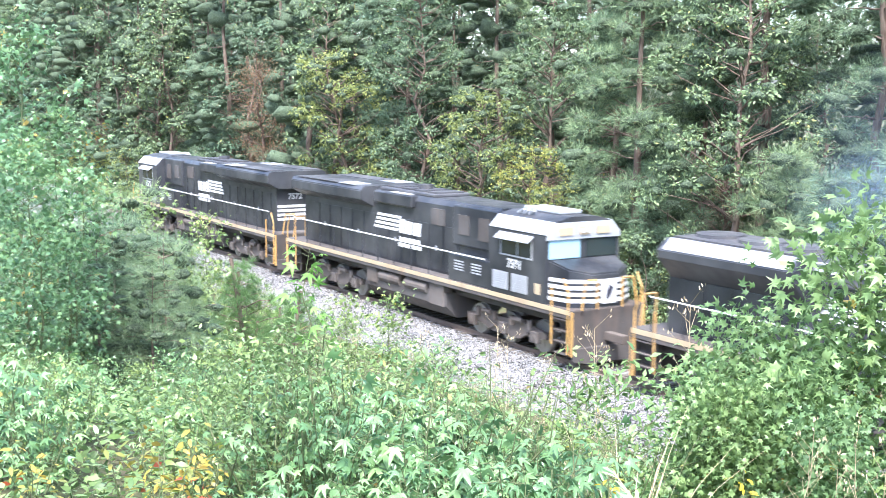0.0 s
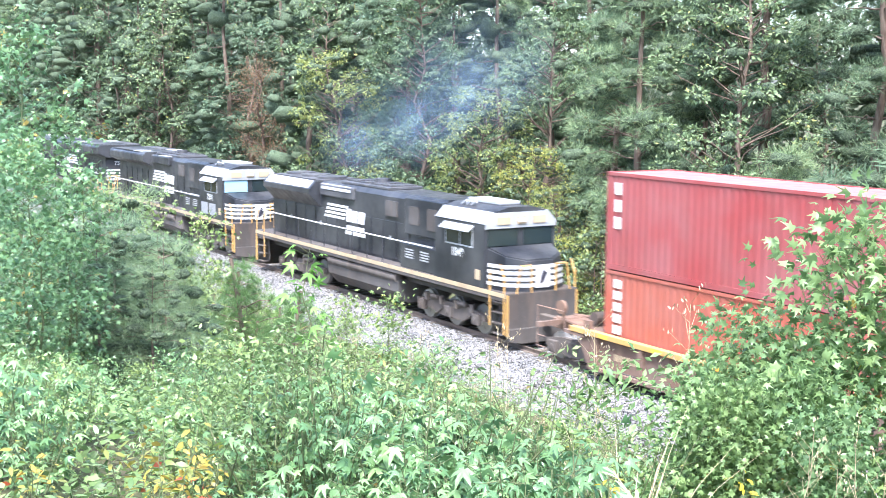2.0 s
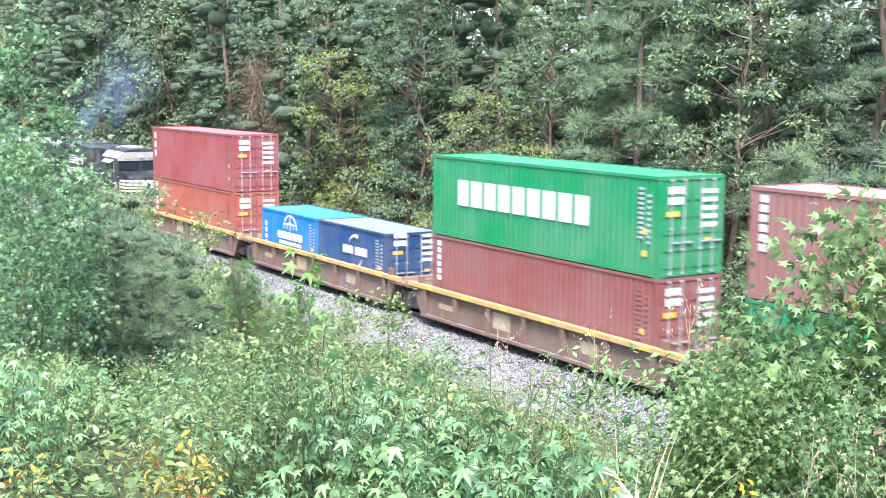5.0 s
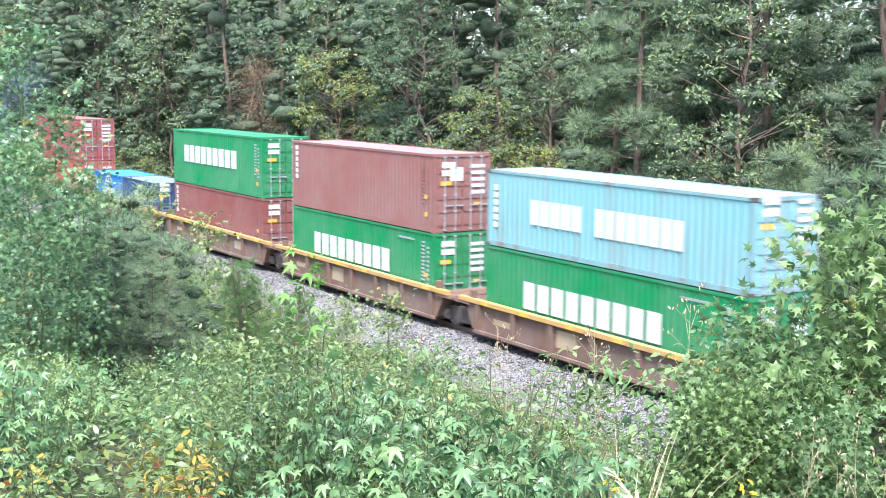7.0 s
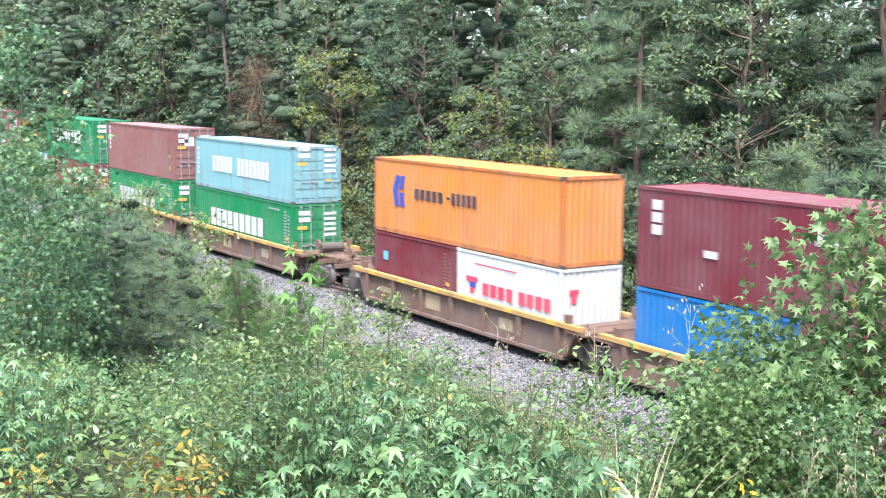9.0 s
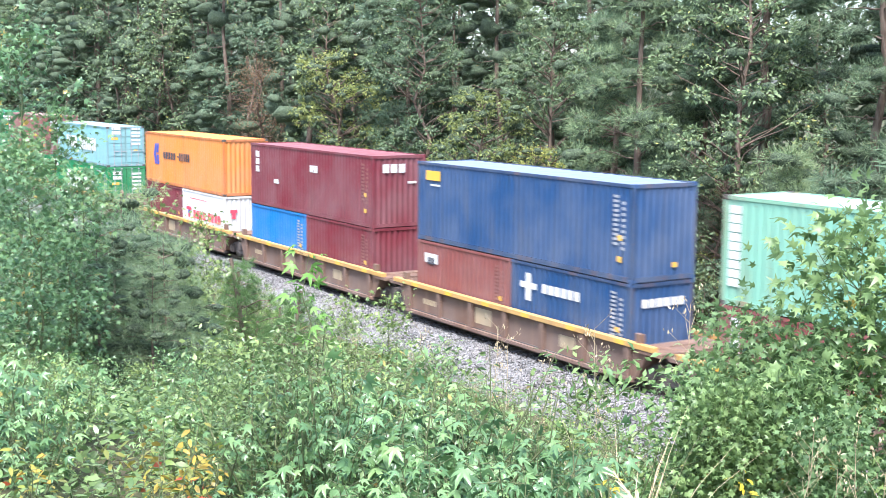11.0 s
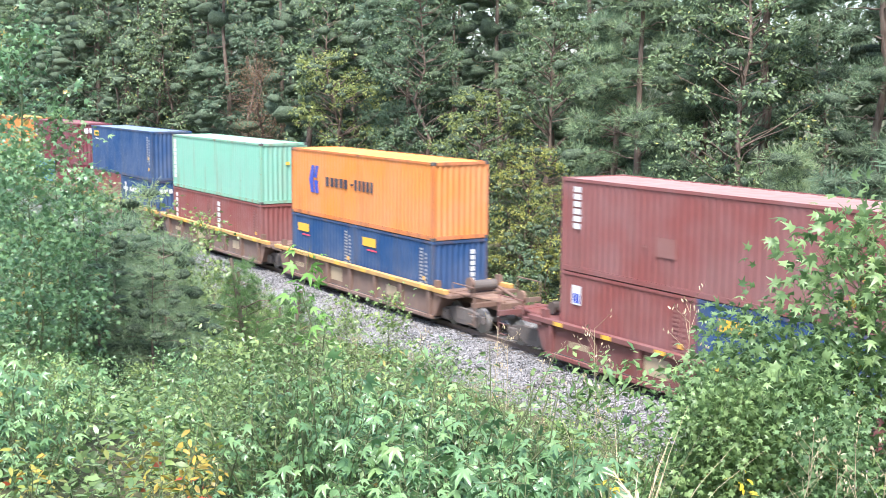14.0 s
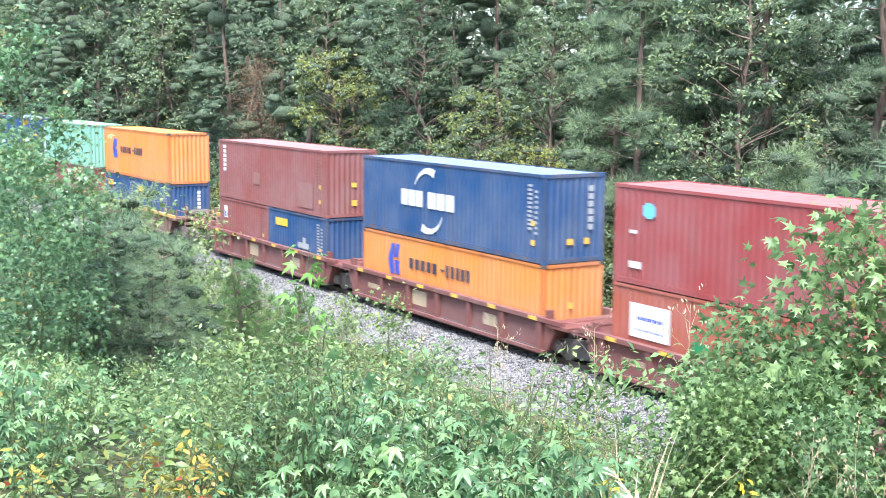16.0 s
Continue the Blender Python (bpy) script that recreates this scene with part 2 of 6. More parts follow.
def prism(points, lo, hi, axis="y", bm=None):
    """A closed outline pushed along an axis: (x, z) points along y, (y, z) points along x."""
    bm = bm or bmesh.new()

    def put(p, d):
        return bm.verts.new((p[0], d, p[1]) if axis == "y" else (d, p[0], p[1]))
    a = [put(p, lo) for p in points]
    b = [put(p, hi) for p in points]
    n = len(points)
    fs = [bm.faces.new(a), bm.faces.new(b[::-1])]
    for i in range(n):
        fs.append(bm.faces.new((a[i], b[i], b[(i + 1) % n], a[(i + 1) % n])))
    bmesh.ops.recalc_face_normals(bm, faces=fs)
    return bm


def rod(p, q, r, bm=None, n=8, r2=None):
    bm = bm or bmesh.new()
    p, q = Vector(p), Vector(q)
    d = q - p
    m = Matrix.Translation((p + q) / 2) @ d.to_track_quat("Z", "Y").to_matrix().to_4x4()
    bmesh.ops.create_cone(bm, cap_ends=True, segments=n, radius1=r, radius2=r if r2 is None else r2, depth=d.length, matrix=m)
    return bm


def path_rod(points, r, bm=None, n=6):
    bm = bm or bmesh.new()
    for a, b in zip(points, points[1:]):
        rod(a, b, r, bm, n)
    return bm


def bulk(name, verts, faces, material, parent=None, label=""):
    """A mesh from number arrays, all faces with the same count of corners."""
    me = bpy.data.meshes.new(name)
    verts, faces = np.asarray(verts, np.float32), np.asarray(faces, np.int32)
    n, k = faces.shape
    me.vertices.add(len(verts))
    me.vertices.foreach_set("co", verts.ravel())
    me.loops.add(n * k)
    me.loops.foreach_set("vertex_index", faces.ravel())
    me.polygons.add(n)
    me.polygons.foreach_set("loop_start", np.arange(n, dtype=np.int32) * k)
    me.update(calc_edges=True)
    me.materials.append(material)
    ob = new(name, me)
    ob.parent = parent
    if label:
        ob["label"] = label
    return ob


# ---- ground and track ----
GY = [-400, -3, 1, 3, 6, 10, 15, 18.5, 20.2, 28.3, 30, 34, 60, 900]
GZ = [10, 7.4, 7.05, 6.25, 4.5, 2.5, 0.6, -0.55, -0.75, -0.75, -0.55, 0.3, 2, 6]


def ground_z(x, y):
    ye = min(20.2, y + 0.22 * max(0.0, -x - 7)) if 1 < y < 20.2 else y
    z = float(np.interp(ye, GY, GZ))
    if y < 18 or y > 30:
        w = min(1.0, (18 - y) / 4 if y < 18 else (y - 30) / 3)
        z += w * 0.3 * noise.noise(Vector((x * 0.22, y * 0.22, 3.1)))
    return z


def build_ground():
    xs = np.concatenate([np.arange(-1500, -200, 130), np.arange(-200, -90, 5), np.arange(-90, 30, 0.8), np.arange(30, 200, 10), np.arange(200, 1600, 140)])
    ys = np.concatenate([np.arange(-600, -10, 60), np.arange(-10, 36, 0.7), np.arange(36, 90, 6), np.arange(90, 1300, 120)])
    v = [(x, y, ground_z(x, y)) for y in ys for x in xs]
    nx = len(xs)
    f = [(j * nx + i, j * nx + i + 1, (j + 1) * nx + i + 1, (j + 1) * nx + i) for j in range(len(ys) - 1) for i in range(nx - 1)]
    g = bulk("ground", v, f, M["soil"])
    tagged(g, "sloping earth bank with leaf litter beside the railway", "ground", kind="structure")


def build_ballast():
    xs = np.concatenate([np.arange(-700, -110, 20), np.arange(-110, 10, 0.25), np.arange(10, 500, 20)])
    prof = [(-4.0, -0.8), (-3.4, -0.68), (-2.9, -0.5), (-2.4, -0.32), (-1.9, -0.2), (-1.3, -0.17), (0, -0.17), (1.3, -0.17), (1.9, -0.2), (3.0, -0.5), (4.3, -0.78)]
    v, n = [], len(prof)
    for x in xs:
        for y, z in prof:
            j = noise.noise(Vector((x * 2.3, y * 2.3, 1))) * 0.035
            v.append((x, TRACK_Y + y + 0.3 * noise.noise(Vector((x * 0.4, y, 5))), z + j))
    f = [(i * n + k, (i + 1) * n + k, (i + 1) * n + k + 1, i * n + k + 1) for i in range(len(xs) - 1) for k in range(n - 1)]
    bed = bulk("ballast_bed", v, f, M["ballast"])
    tagged(bed, "bed of pale grey crushed stone under the track", "ballast", kind="structure")
    # loose stones on the shoulder
    rng = np.random.default_rng(3)
    cube = np.array([(-1, -1, -1), (1, -1, -1), (1, 1, -1), (-1, 1, -1), (-1, -1, 1), (1, -1, 1), (1, 1, 1), (-1, 1, 1)], float) * 0.5
    cf = np.array([(0, 3, 2, 1), (4, 5, 6, 7), (0, 1, 5, 4), (1, 2, 6, 5), (2, 3, 7, 6), (3, 0, 4, 7)])
    n = 13000
    px, py = rng.uniform(-66, -22, n), rng.uniform(-4.0, -1.0, n)
    pz = np.interp(py, [p[0] for p in prof], [p[1] for p in prof]) + 0.01
    s = rng.uniform(0.035, 0.085, (n, 1, 1)) * rng.uniform(0.6, 1.3, (n, 1, 3))
    ang = rng.uniform(0, 6.28, n)
    tilt = rng.uniform(-0.7, 0.7, n)
    c = (cube[None] + rng.uniform(-0.14, 0.14, (n, 8, 3))) * s
    ct, st = np.cos(tilt)[:, None], np.sin(tilt)[:, None]
    y1, z1 = c[..., 1] * ct - c[..., 2] * st, c[..., 1] * st + c[..., 2] * ct
    ca, sa = np.cos(ang)[:, None], np.sin(ang)[:, None]
    x2, y2 = c[..., 0] * ca - y1 * sa, c[..., 0] * sa + y1 * ca
    w = np.stack([x2 + px[:, None], y2 + py[:, None] + TRACK_Y, z1 + pz[:, None]], -1)
    f = (cf[None] + 8 * np.arange(n)[:, None, None]).reshape(-1, 4)
    tagged(bulk("ballast_stones", w.reshape(-1, 3), f, M["ballast"]), "loose angular grey track stones on the shoulder", "stones", kind="stuff")


def build_track():
    prof = [(-0.07, -0.17), (0.07, -0.17), (0.07, -0.155), (0.012, -0.13), (0.012, -0.04), (0.036, -0.03), (0.036, 0.0), (-0.036, 0.0), (-0.036, -0.03), (-0.012, -0.04), (-0.012, -0.13), (-0.07, -0.155)]
    for s in (-1, 1):
        r = mesh_ob("rail", prism([(TRACK_Y + s * 0.75 + a, b) for a, b in prof], -700, 500, "x"), M["rail"])
        tagged(r, "long steel rail with a worn bright head", "rail", "rails of the track", "structure")
    sleeper = None
    for i in range(230):
        at = pose(-104 + i * 0.53 + random.uniform(-0.03, 0.03), TRACK_Y + random.uniform(-0.05, 0.05), -0.23, 0, 0, random.uniform(-1, 1))
        if sleeper is None:
            sleeper = mesh_ob("sleeper", box(-0.115, 0.115, -1.3, 1.3, -0.1, 0.085, bevel=0.012), M["tie"], at=at)
            tagged(sleeper, "weathered grey wooden sleeper in the ballast", "sleeper", "sleepers of the track")
        else:
            copy_thing(sleeper, at)


build_ground()
build_ballast()
build_track()

# ---- train ----
MOVERS = []   # (thing, x along the train, turn in degrees, height)
WHEELS = []   # (wheelset, x on its truck, direction)


def bars(spec, y, bm=None, t=0.006, side=-1):
    """Flat painted bars on a side wall: (x0, x1, z0, z1) each."""
    bm = bm or bmesh.new()
    for one in spec:
        lo, hi = min(y, y + side * t), max(y, y + side * t)
        if isinstance(one[0], tuple):
            prism(one, lo, hi, "y", bm)
        else:
            box(one[0], one[1], lo, hi, one[2], one[3], bm)
    return bm


def arc(x, z, r, a0, a1, w0, w1, n=10):
    """A curved band that swells from w0 to w1, as an outline of (x, z) corners."""
    outer, inner = [], []
    for i in range(n + 1):
        a, w = radians(a0 + (a1 - a0) * i / n), w0 + (w1 - w0) * i / n
        outer.append((x + (r + w / 2) * math.cos(a), z + (r + w / 2) * math.sin(a)))
        inner.append((x + (r - w / 2) * math.cos(a), z + (r - w / 2) * math.sin(a)))
    return outer + inner[::-1]


def row_of_bars(n, x0, x1, z0, z1, gap=0.22):
    """A line of unreadable lettering: one bar for a letter."""
    w = (x1 - x0) / n
    return [(x0 + i * w, x0 + (i + 1 - gap) * w, z0, z1) for i in range(n)]


def column_of_bars(n, x0, x1, z0, z1, gap=0.25):
    h = (z1 - z0) / n
    return [(x0, x1, z0 + (i + gap) * h, z0 + (i + 1) * h) for i in range(n)]


def truck(parent, x, axles, wheelbase, radius, width, material, heavy):
    t = part("truck", bmesh.new(), material, parent, at=pose(x, 0, 0))
    half = wheelbase * (axles - 1) / 2
    bm = bmesh.new()
    for s in (-1, 1):
        y0, y1 = (width - 0.1, width + 0.06) if s > 0 else (-width - 0.06, -width + 0.1)
        top, low = radius + 0.34, radius - 0.08
        pts = [(-half - 0.45, radius - 0.02), (-half - 0.45, radius + 0.2), (-half * 0.6, top), (half * 0.6, top), (half + 0.45, radius + 0.2), (half + 0.45, radius - 0.02), (half * 0.72, low + 0.02), (half * 0.4, low - 0.14), (-half * 0.4, low - 0.14), (-half * 0.72, low + 0.02)]
        prism(pts, y0, y1, "y", bm)
        for i in range(axles):
            ax = -half + i * wheelbase
            ys = width + 0.02 if s > 0 else -width - 0.2
            box(ax - 0.2, ax + 0.2, ys, ys + 0.18, radius - 0.19, radius + 0.2, bm, 0.03)
            rod((ax, s * (width + 0.05), radius), (ax, s * (width + 0.24), radius), 0.11, bm, 10)
        if heavy:
            for q in (-0.75, -0.25, 0.25, 0.75):
                cx = q * half * 1.1
                rod((cx, s * (width + 0.1), radius + 0.2), (cx, s * (width + 0.1), radius + 0.5), 0.1, bm, 8)
            for q in (-0.5, 0.5):
                rod((q * half - 0.24, s * (width + 0.14), radius + 0.42), (q * half + 0.24, s * (width + 0.14), radius + 0.42), 0.09, bm, 8)
                rod((q * half, s * (width + 0.1), radius - 0.2), (q * half + 0.5, s * (width + 0.1), radius + 0.05), 0.035, bm, 6)
        else:
            for q in (-0.2, 0, 0.2):
                rod((q, s * (width + 0.02), radius - 0.05), (q, s * (width + 0.02), radius + 0.25), 0.07, bm, 8)
    box(-0.3, 0.3, -width, width, radius - 0.02, radius + 0.26, bm)
    bm.to_mesh(t.data)
    first = None
    for i in range(axles):
        ax = -half + i * wheelbase
        if first is None:
            bm = rod((0, -0.95, 0), (0, 0.95, 0), 0.08, None, 10)
            for s in (-1, 1):
                rod((0, s * 0.68, 0), (0, s * 0.82, 0), radius, bm, 26)
                rod((0, s * 0.66, 0), (0, s * 0.69, 0), radius + 0.03, bm, 26)
                for k in range(5):
                    a = k * 2 * math.pi / 5
                    rod((0.3 * radius * math.cos(a) * 1.8, s * 0.815, 0.3 * radius * math.sin(a) * 1.8), (0.3 * radius * math.cos(a) * 1.8, s * 0.835, 0.3 * radius * math.sin(a) * 1.8), 0.07, bm, 8)
            first = part("wheelset", bm, M["steel"], t, "worn steel wheelset", pose(ax, 0, radius))
            w = first
        else:
            w = again(first, pose(ax, 0, radius))
        WHEELS.append((w, ax, radius))
    return t


def corrugated(x0, x1, z0, z1, y, out, pitch=0.278, depth=0.036, axis="x"):
    """A wall of folded sheet between x0 and x1; out is +1 or -1, the way that it faces."""
    n = max(2, round((x1 - x0) / pitch))
    p = (x1 - x0) / n
    line = [(x0, 0)]
    for i in range(n):
        a = x0 + i * p
        line += [(a + p * 0.12, 0), (a + p * 0.37, -depth), (a + p * 0.62, -depth), (a + p * 0.87, 0)]
    line += [(x1, 0)]
    v, f = [], []
    for a, d in line:
        for z in (z0, z1):
            v.append((a, y + out * d, z) if axis == "x" else (y + out * d, a, z))
    for i in range(len(line) - 1):
        q = (2 * i, 2 * i + 2, 2 * i + 3, 2 * i + 1)
        flip = (out > 0) == (axis == "x")
        f.append(q[::-1] if flip else q)
    return v, f


def container(length, height, colour, label, doors, marks=(), end_marks=(), group="containers on the train", dark="grime"):
    """A shipping container, its floor at z = 0 and its middle at x = 0. marks: (material, bars) on both long sides."""
    ob = thing("shipping_container", label, "container", group)
    h, w = length / 2, 1.22
    mat = M[colour]
    for s in (-1, 1):
        v, f = corrugated(-h + 0.12, h - 0.12, 0.16, height - 0.09, s * (w - 0.012), s)
        bulk("side_wall", v, f, mat, ob)
    v, f = corrugated(-w + 0.1, w - 0.1, 0.16, height - 0.1, -h + 0.02, -1, 0.25, 0.04, "y")
    bulk("end_wall", v, f, mat, ob)
    # roof sheet with shallow cross folds
    v, f = [], []
    n = round(length / 0.3)
    for i in range(n + 1):
        a = -h + 0.06 + i * (length - 0.12) / n
        for y in (-w + 0.04, w - 0.04):
            v.append((a, y, height - 0.025 - (0.014 if i % 2 else 0)))
    f = [(2 * i, 2 * i + 2, 2 * i + 3, 2 * i + 1) for i in range(n)]
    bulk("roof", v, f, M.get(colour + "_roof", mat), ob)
    bm = bmesh.new()
    for sx in (-1, 1):
        for sy in (-1, 1):
            x0, y0 = sx * h, sy * w
            box(min(x0, x0 - sx * 0.13), max(x0, x0 - sx * 0.13), min(y0, y0 - sy * 0.1), max(y0, y0 - sy * 0.1), 0.12, height - 0.12, bm)
        x0 = sx * h
        box(min(x0, x0 - sx * 0.09), max(x0, x0 - sx * 0.09), -w + 0.1, w - 0.1, height - 0.12, height - 0.004, bm)
        box(min(x0, x0 - sx * 0.09), max(x0, x0 - sx * 0.09), -w + 0.1, w - 0.1, 0.03, 0.17, bm)
    for sy in (-1, 1):
        y0 = sy * w
        box(-h + 0.1, h - 0.1, min(y0, y0 - sy * 0.06), max(y0, y0 - sy * 0.06), height - 0.1, height - 0.008, bm)
        box(-h + 0.1, h - 0.1, min(y0, y0 - sy * 0.06), max(y0, y0 - sy * 0.06), 0.03, 0.18, bm)
    box(-h + 0.1, h - 0.1, -w + 0.08, w - 0.08, 0.1, 0.15, bm)
    part("frame", bm, M.get(colour + "_frame", mat), ob)
    cast = None
    for sx in (-1, 1):
        for sy in (-1, 1):
            for z in (0.0, height - 0.118):
                m4 = pose(sx * (h - 0.085), sy * (w - 0.077), z)
                if cast is None:
                    bm = box(-0.092, 0.092, -0.084, 0.084, 0.0, 0.122, bevel=0.01)
                    box(-0.05, 0.05, -0.0855, 0.0855, 0.035, 0.085, bm)
                    cast = part("corner_casting", bm, M["grime"] if colour in ("aqua", "mint", "orange") else mat, ob, at=m4)
                else:
                    again(cast, m4)
    if doors:
        for s in (-1, 1):
            y0, y1 = (-w + 0.11, -0.012) if s < 0 else (0.012, w - 0.11)
            bm = box(h - 0.07, h - 0.025, y0, y1, 0.18, height - 0.13)
            k = 5
            dz = (height - 0.5) / k
            for i in range(k):
                box(h - 0.03, h - 0.004, y0 + 0.06, y1 - 0.06, 0.28 + i * dz, 0.28 + (i + 0.62) * dz, bm)
            d = part("door", bm, mat, ob)
            for q in (0.3, 0.72):
                yy = y0 + (y1 - y0) * q
                bm = rod((h + 0.022, yy, 0.1), (h + 0.022, yy, height - 0.08), 0.02, None, 8)
                for zz in (0.12, 0.8, 1.4, height - 0.5, height - 0.12):
                    box(h - 0.01, h + 0.04, yy - 0.05, yy + 0.05, zz - 0.03, zz + 0.03, bm)
                box(h + 0.02, h + 0.045, yy - 0.02, yy + 0.34, 0.98, 1.03, bm)
                part("lock_rod", bm, M["silver"], d, "galvanised lock rod")
    else:
        v, f = corrugated(-w + 0.1, w - 0.1, 0.16, height - 0.1, h - 0.02, 1, 0.25, 0.04, "y")
        bulk("end_wall", v, f, mat, ob)
    for mk, spec in marks:
        for one in spec:
            part("side_marking", bars([one], -w + 0.002), M[mk], ob)
    for mk, spec in end_marks:
        for a, b, z0, z1 in spec:
            part("end_marking", box(h - 0.004, h + 0.008, a, b, z0, z1), M[mk], ob)
    # faint codes that most containers carry near the right-hand corner post
    if length > 3 and colour not in ("orange", "aqua", "pale", "mint"):
        spec = column_of_bars(11, h - 0.9, h - 0.66, height * 0.35, height * 0.88, 0.45) + column_of_bars(9, h - 0.52, h - 0.36, height * 0.3, height * 0.82, 0.5)
        for one in spec:
            part("code_marking", bars([one], -w + 0.002), M["silver"] if colour in ("navy", "blue", "green") else M["mauve"], ob)
        for one in ((h - 0.7, h - 0.5, height * 0.2, height * 0.26), (h - 0.72, h - 0.5, height * 0.42, height * 0.48)):
            part("warning_marking", bars([one], -w + 0.004), M["yellow"], ob)
    return ob


WELL_FLOOR = 0.36


def load(car_x, units):
    """Sets containers on a car: (container, height of its floor, offset along the car)."""
    for ob, z, dx in units:
        MOVERS.append((ob, car_x + dx, 0, z))


def well_car(x, colour, left, right, label):
    """One well of a stack car; left and right: 'joint' (a truck shared with the next), 'shared' (it is the next one's) or 'coupler'."""
    ob = thing("well_car", label, "well car", "well cars of the train")
    mat, top = M[colour], M["tan"] if colour == "rust" else M["maroon"]
    hl = 6.5
    for s in (-1, 1):
        y = s * 1.45
        a, b = (s * 1.36, s * 1.31)
        part("side_plate", box(-hl, hl, min(a, b), max(a, b), 0.26, 1.24), mat, ob)
        bm = box(-hl - 0.9, hl + 0.9, min(y + s * 0.07, y - s * 0.14), max(y + s * 0.07, y - s * 0.14), 1.2, 1.36, bevel=0.015)
        sill = part("top_sill", bm, top, ob, "worn painted top sill")
        for k in range(6):
            xx = -hl + 0.5 + k * 2.35
            part("reflector", box(xx, xx + 0.42, min(y + s * 0.072, y + s * 0.078), max(y + s * 0.072, y + s * 0.078), 1.22, 1.345), M["yellow"], sill, "yellow reflector strip" if k == 0 else "")
        part("bottom_sill", box(-hl, hl, min(y + s * 0.05, y - s * 0.2), max(y + s * 0.05, y - s * 0.2), 0.18, 0.3, bevel=0.01), mat, ob)
        rib = None
        for k in range(7):
            xx = -hl + 0.25 + k * (2 * hl - 0.5) / 6
            m4 = pose(xx, y, 0)
            if rib is None:
                rib = part("rib", prism([(-0.09, 0.26), (0.09, 0.26), (0.11, 1.2), (-0.11, 1.2)], min(-s * 0.09, s * 0.045), max(-s * 0.09, s * 0.045)), mat, ob, at=m4)
            else:
                again(rib, m4)
        if s < 0:
            spec = [(-1.9, -0.9, 0.5, 1.05), (2.9, 3.7, 0.55, 0.95)] + row_of_bars(6, -5.4, -4.4, 0.62, 0.82)
            for one in spec:
                part("stencil", bars([one], -1.363), M["cream"], ob)
    bm = box(-hl, hl, -1.4, 1.4, 0.24, 0.33)
    for k in range(5):
        box(-hl + k * 3.2, -hl + k * 3.2 + 0.25, -1.4, 1.4, 0.18, 0.25, bm)
    part("floor_pan", bm, M["grime"], ob)
    for sx, kind in ((-1, left), (1, right)):
        reach = 1.28 if kind != "coupler" else 3.15
        bm = prism([(sx * hl, 0.3), (sx * hl, 1.22), (sx * (hl + 0.5), 1.22), (sx * (hl + 0.5), 0.95), (sx * (hl + 0.12), 0.3)], -1.42, 1.42)
        box(min(sx * (hl + 0.4), sx * (hl + reach)), max(sx * (hl + 0.4), sx * (hl + reach)), -0.45, 0.45, 0.82, 1.14, bm, 0.02)
        box(min(sx * (hl + 0.2), sx * (hl + 1.2)), max(sx * (hl + 0.2), sx * (hl + 1.2)), -1.5, 1.5, 1.1, 1.2, bm)
        for sy in (-1, 1):
            rod((sx * (hl + 0.1), sy * 1.2, 1.25), (sx * (hl + reach - 0.1), sy * 0.35, 1.15), 0.06, bm, 8)
            box(min(sx * (hl + 0.05), sx * (hl + 0.3)), max(sx * (hl + 0.05), sx * (hl + 0.3)), sy * 1.35 - 0.08, sy * 1.35 + 0.08, 1.3, 1.62, bm)
        part("end_platform", bm, mat, ob)
        if kind == "coupler":
            bm = box(min(sx * (hl + 2.9), sx * (hl + 3.75)), max(sx * (hl + 2.9), sx * (hl + 3.75)), -0.12, 0.12, 0.76, 1.0, bevel=0.03)
            part("coupler", bm, M["grime"], ob)
            bm = box(min(sx * (hl + 2.6), sx * (hl + 2.72)), max(sx * (hl + 2.6), sx * (hl + 2.72)), -1.45, 1.45, 1.0, 1.16)
            for sy in (-1, 1):
                path_rod([(sx * (hl + 2.7), sy * 1.4, 0.35), (sx * (hl + 2.7), sy * 1.4, 1.7), (sx * (hl + 1.3), sy * 1.4, 1.7), (sx * (hl + 1.3), sy * 1.4, 1.15)], 0.022, bm)
                for z in (0.4, 0.75):
                    rod((sx * (hl + 2.7), sy * 1.4, z), (sx * (hl + 2.3), sy * 1.4, z), 0.02, bm)
            part("end_sill", bm, mat, ob)
            bm = rod((sx * (hl + 1.0), -0.5, 1.45), (sx * (hl + 1.0), 0.6, 1.45), 0.2, None, 14)
            part("brake_cylinder", bm, M["truck"], ob)
            bm = rod((sx * (hl + 1.9), -1.0, 1.2), (sx * (hl + 1.9), -1.0, 1.75), 0.03)
            rod((sx * (hl + 1.9), -1.0, 1.72), (sx * (hl + 1.9), -1.12, 1.72), 0.22, bm, 16)
            part("brake_wheel", bm, M["rust"], ob)
            truck(ob, sx * (hl + 1.35), 2, 1.78, 0.42, 1.0, M["truck"], False)
        elif kind == "joint":
            truck(ob, sx * 7.825, 2, 1.78, 0.46, 1.0, M["truck"], False)
    MOVERS.append((ob, x, 0, 0))
    return ob


L40, L20, HC, STD = 12.19, 6.06, 2.896, 2.591


def big(colour, height, label, doors, marks=(), end_marks=()):
    return container(L40, height, colour, label, doors, marks, end_marks)


def small(colour, label, marks=(), end_marks=(), doors=False):
    return container(L20, STD, colour, label, doors, marks, end_marks)


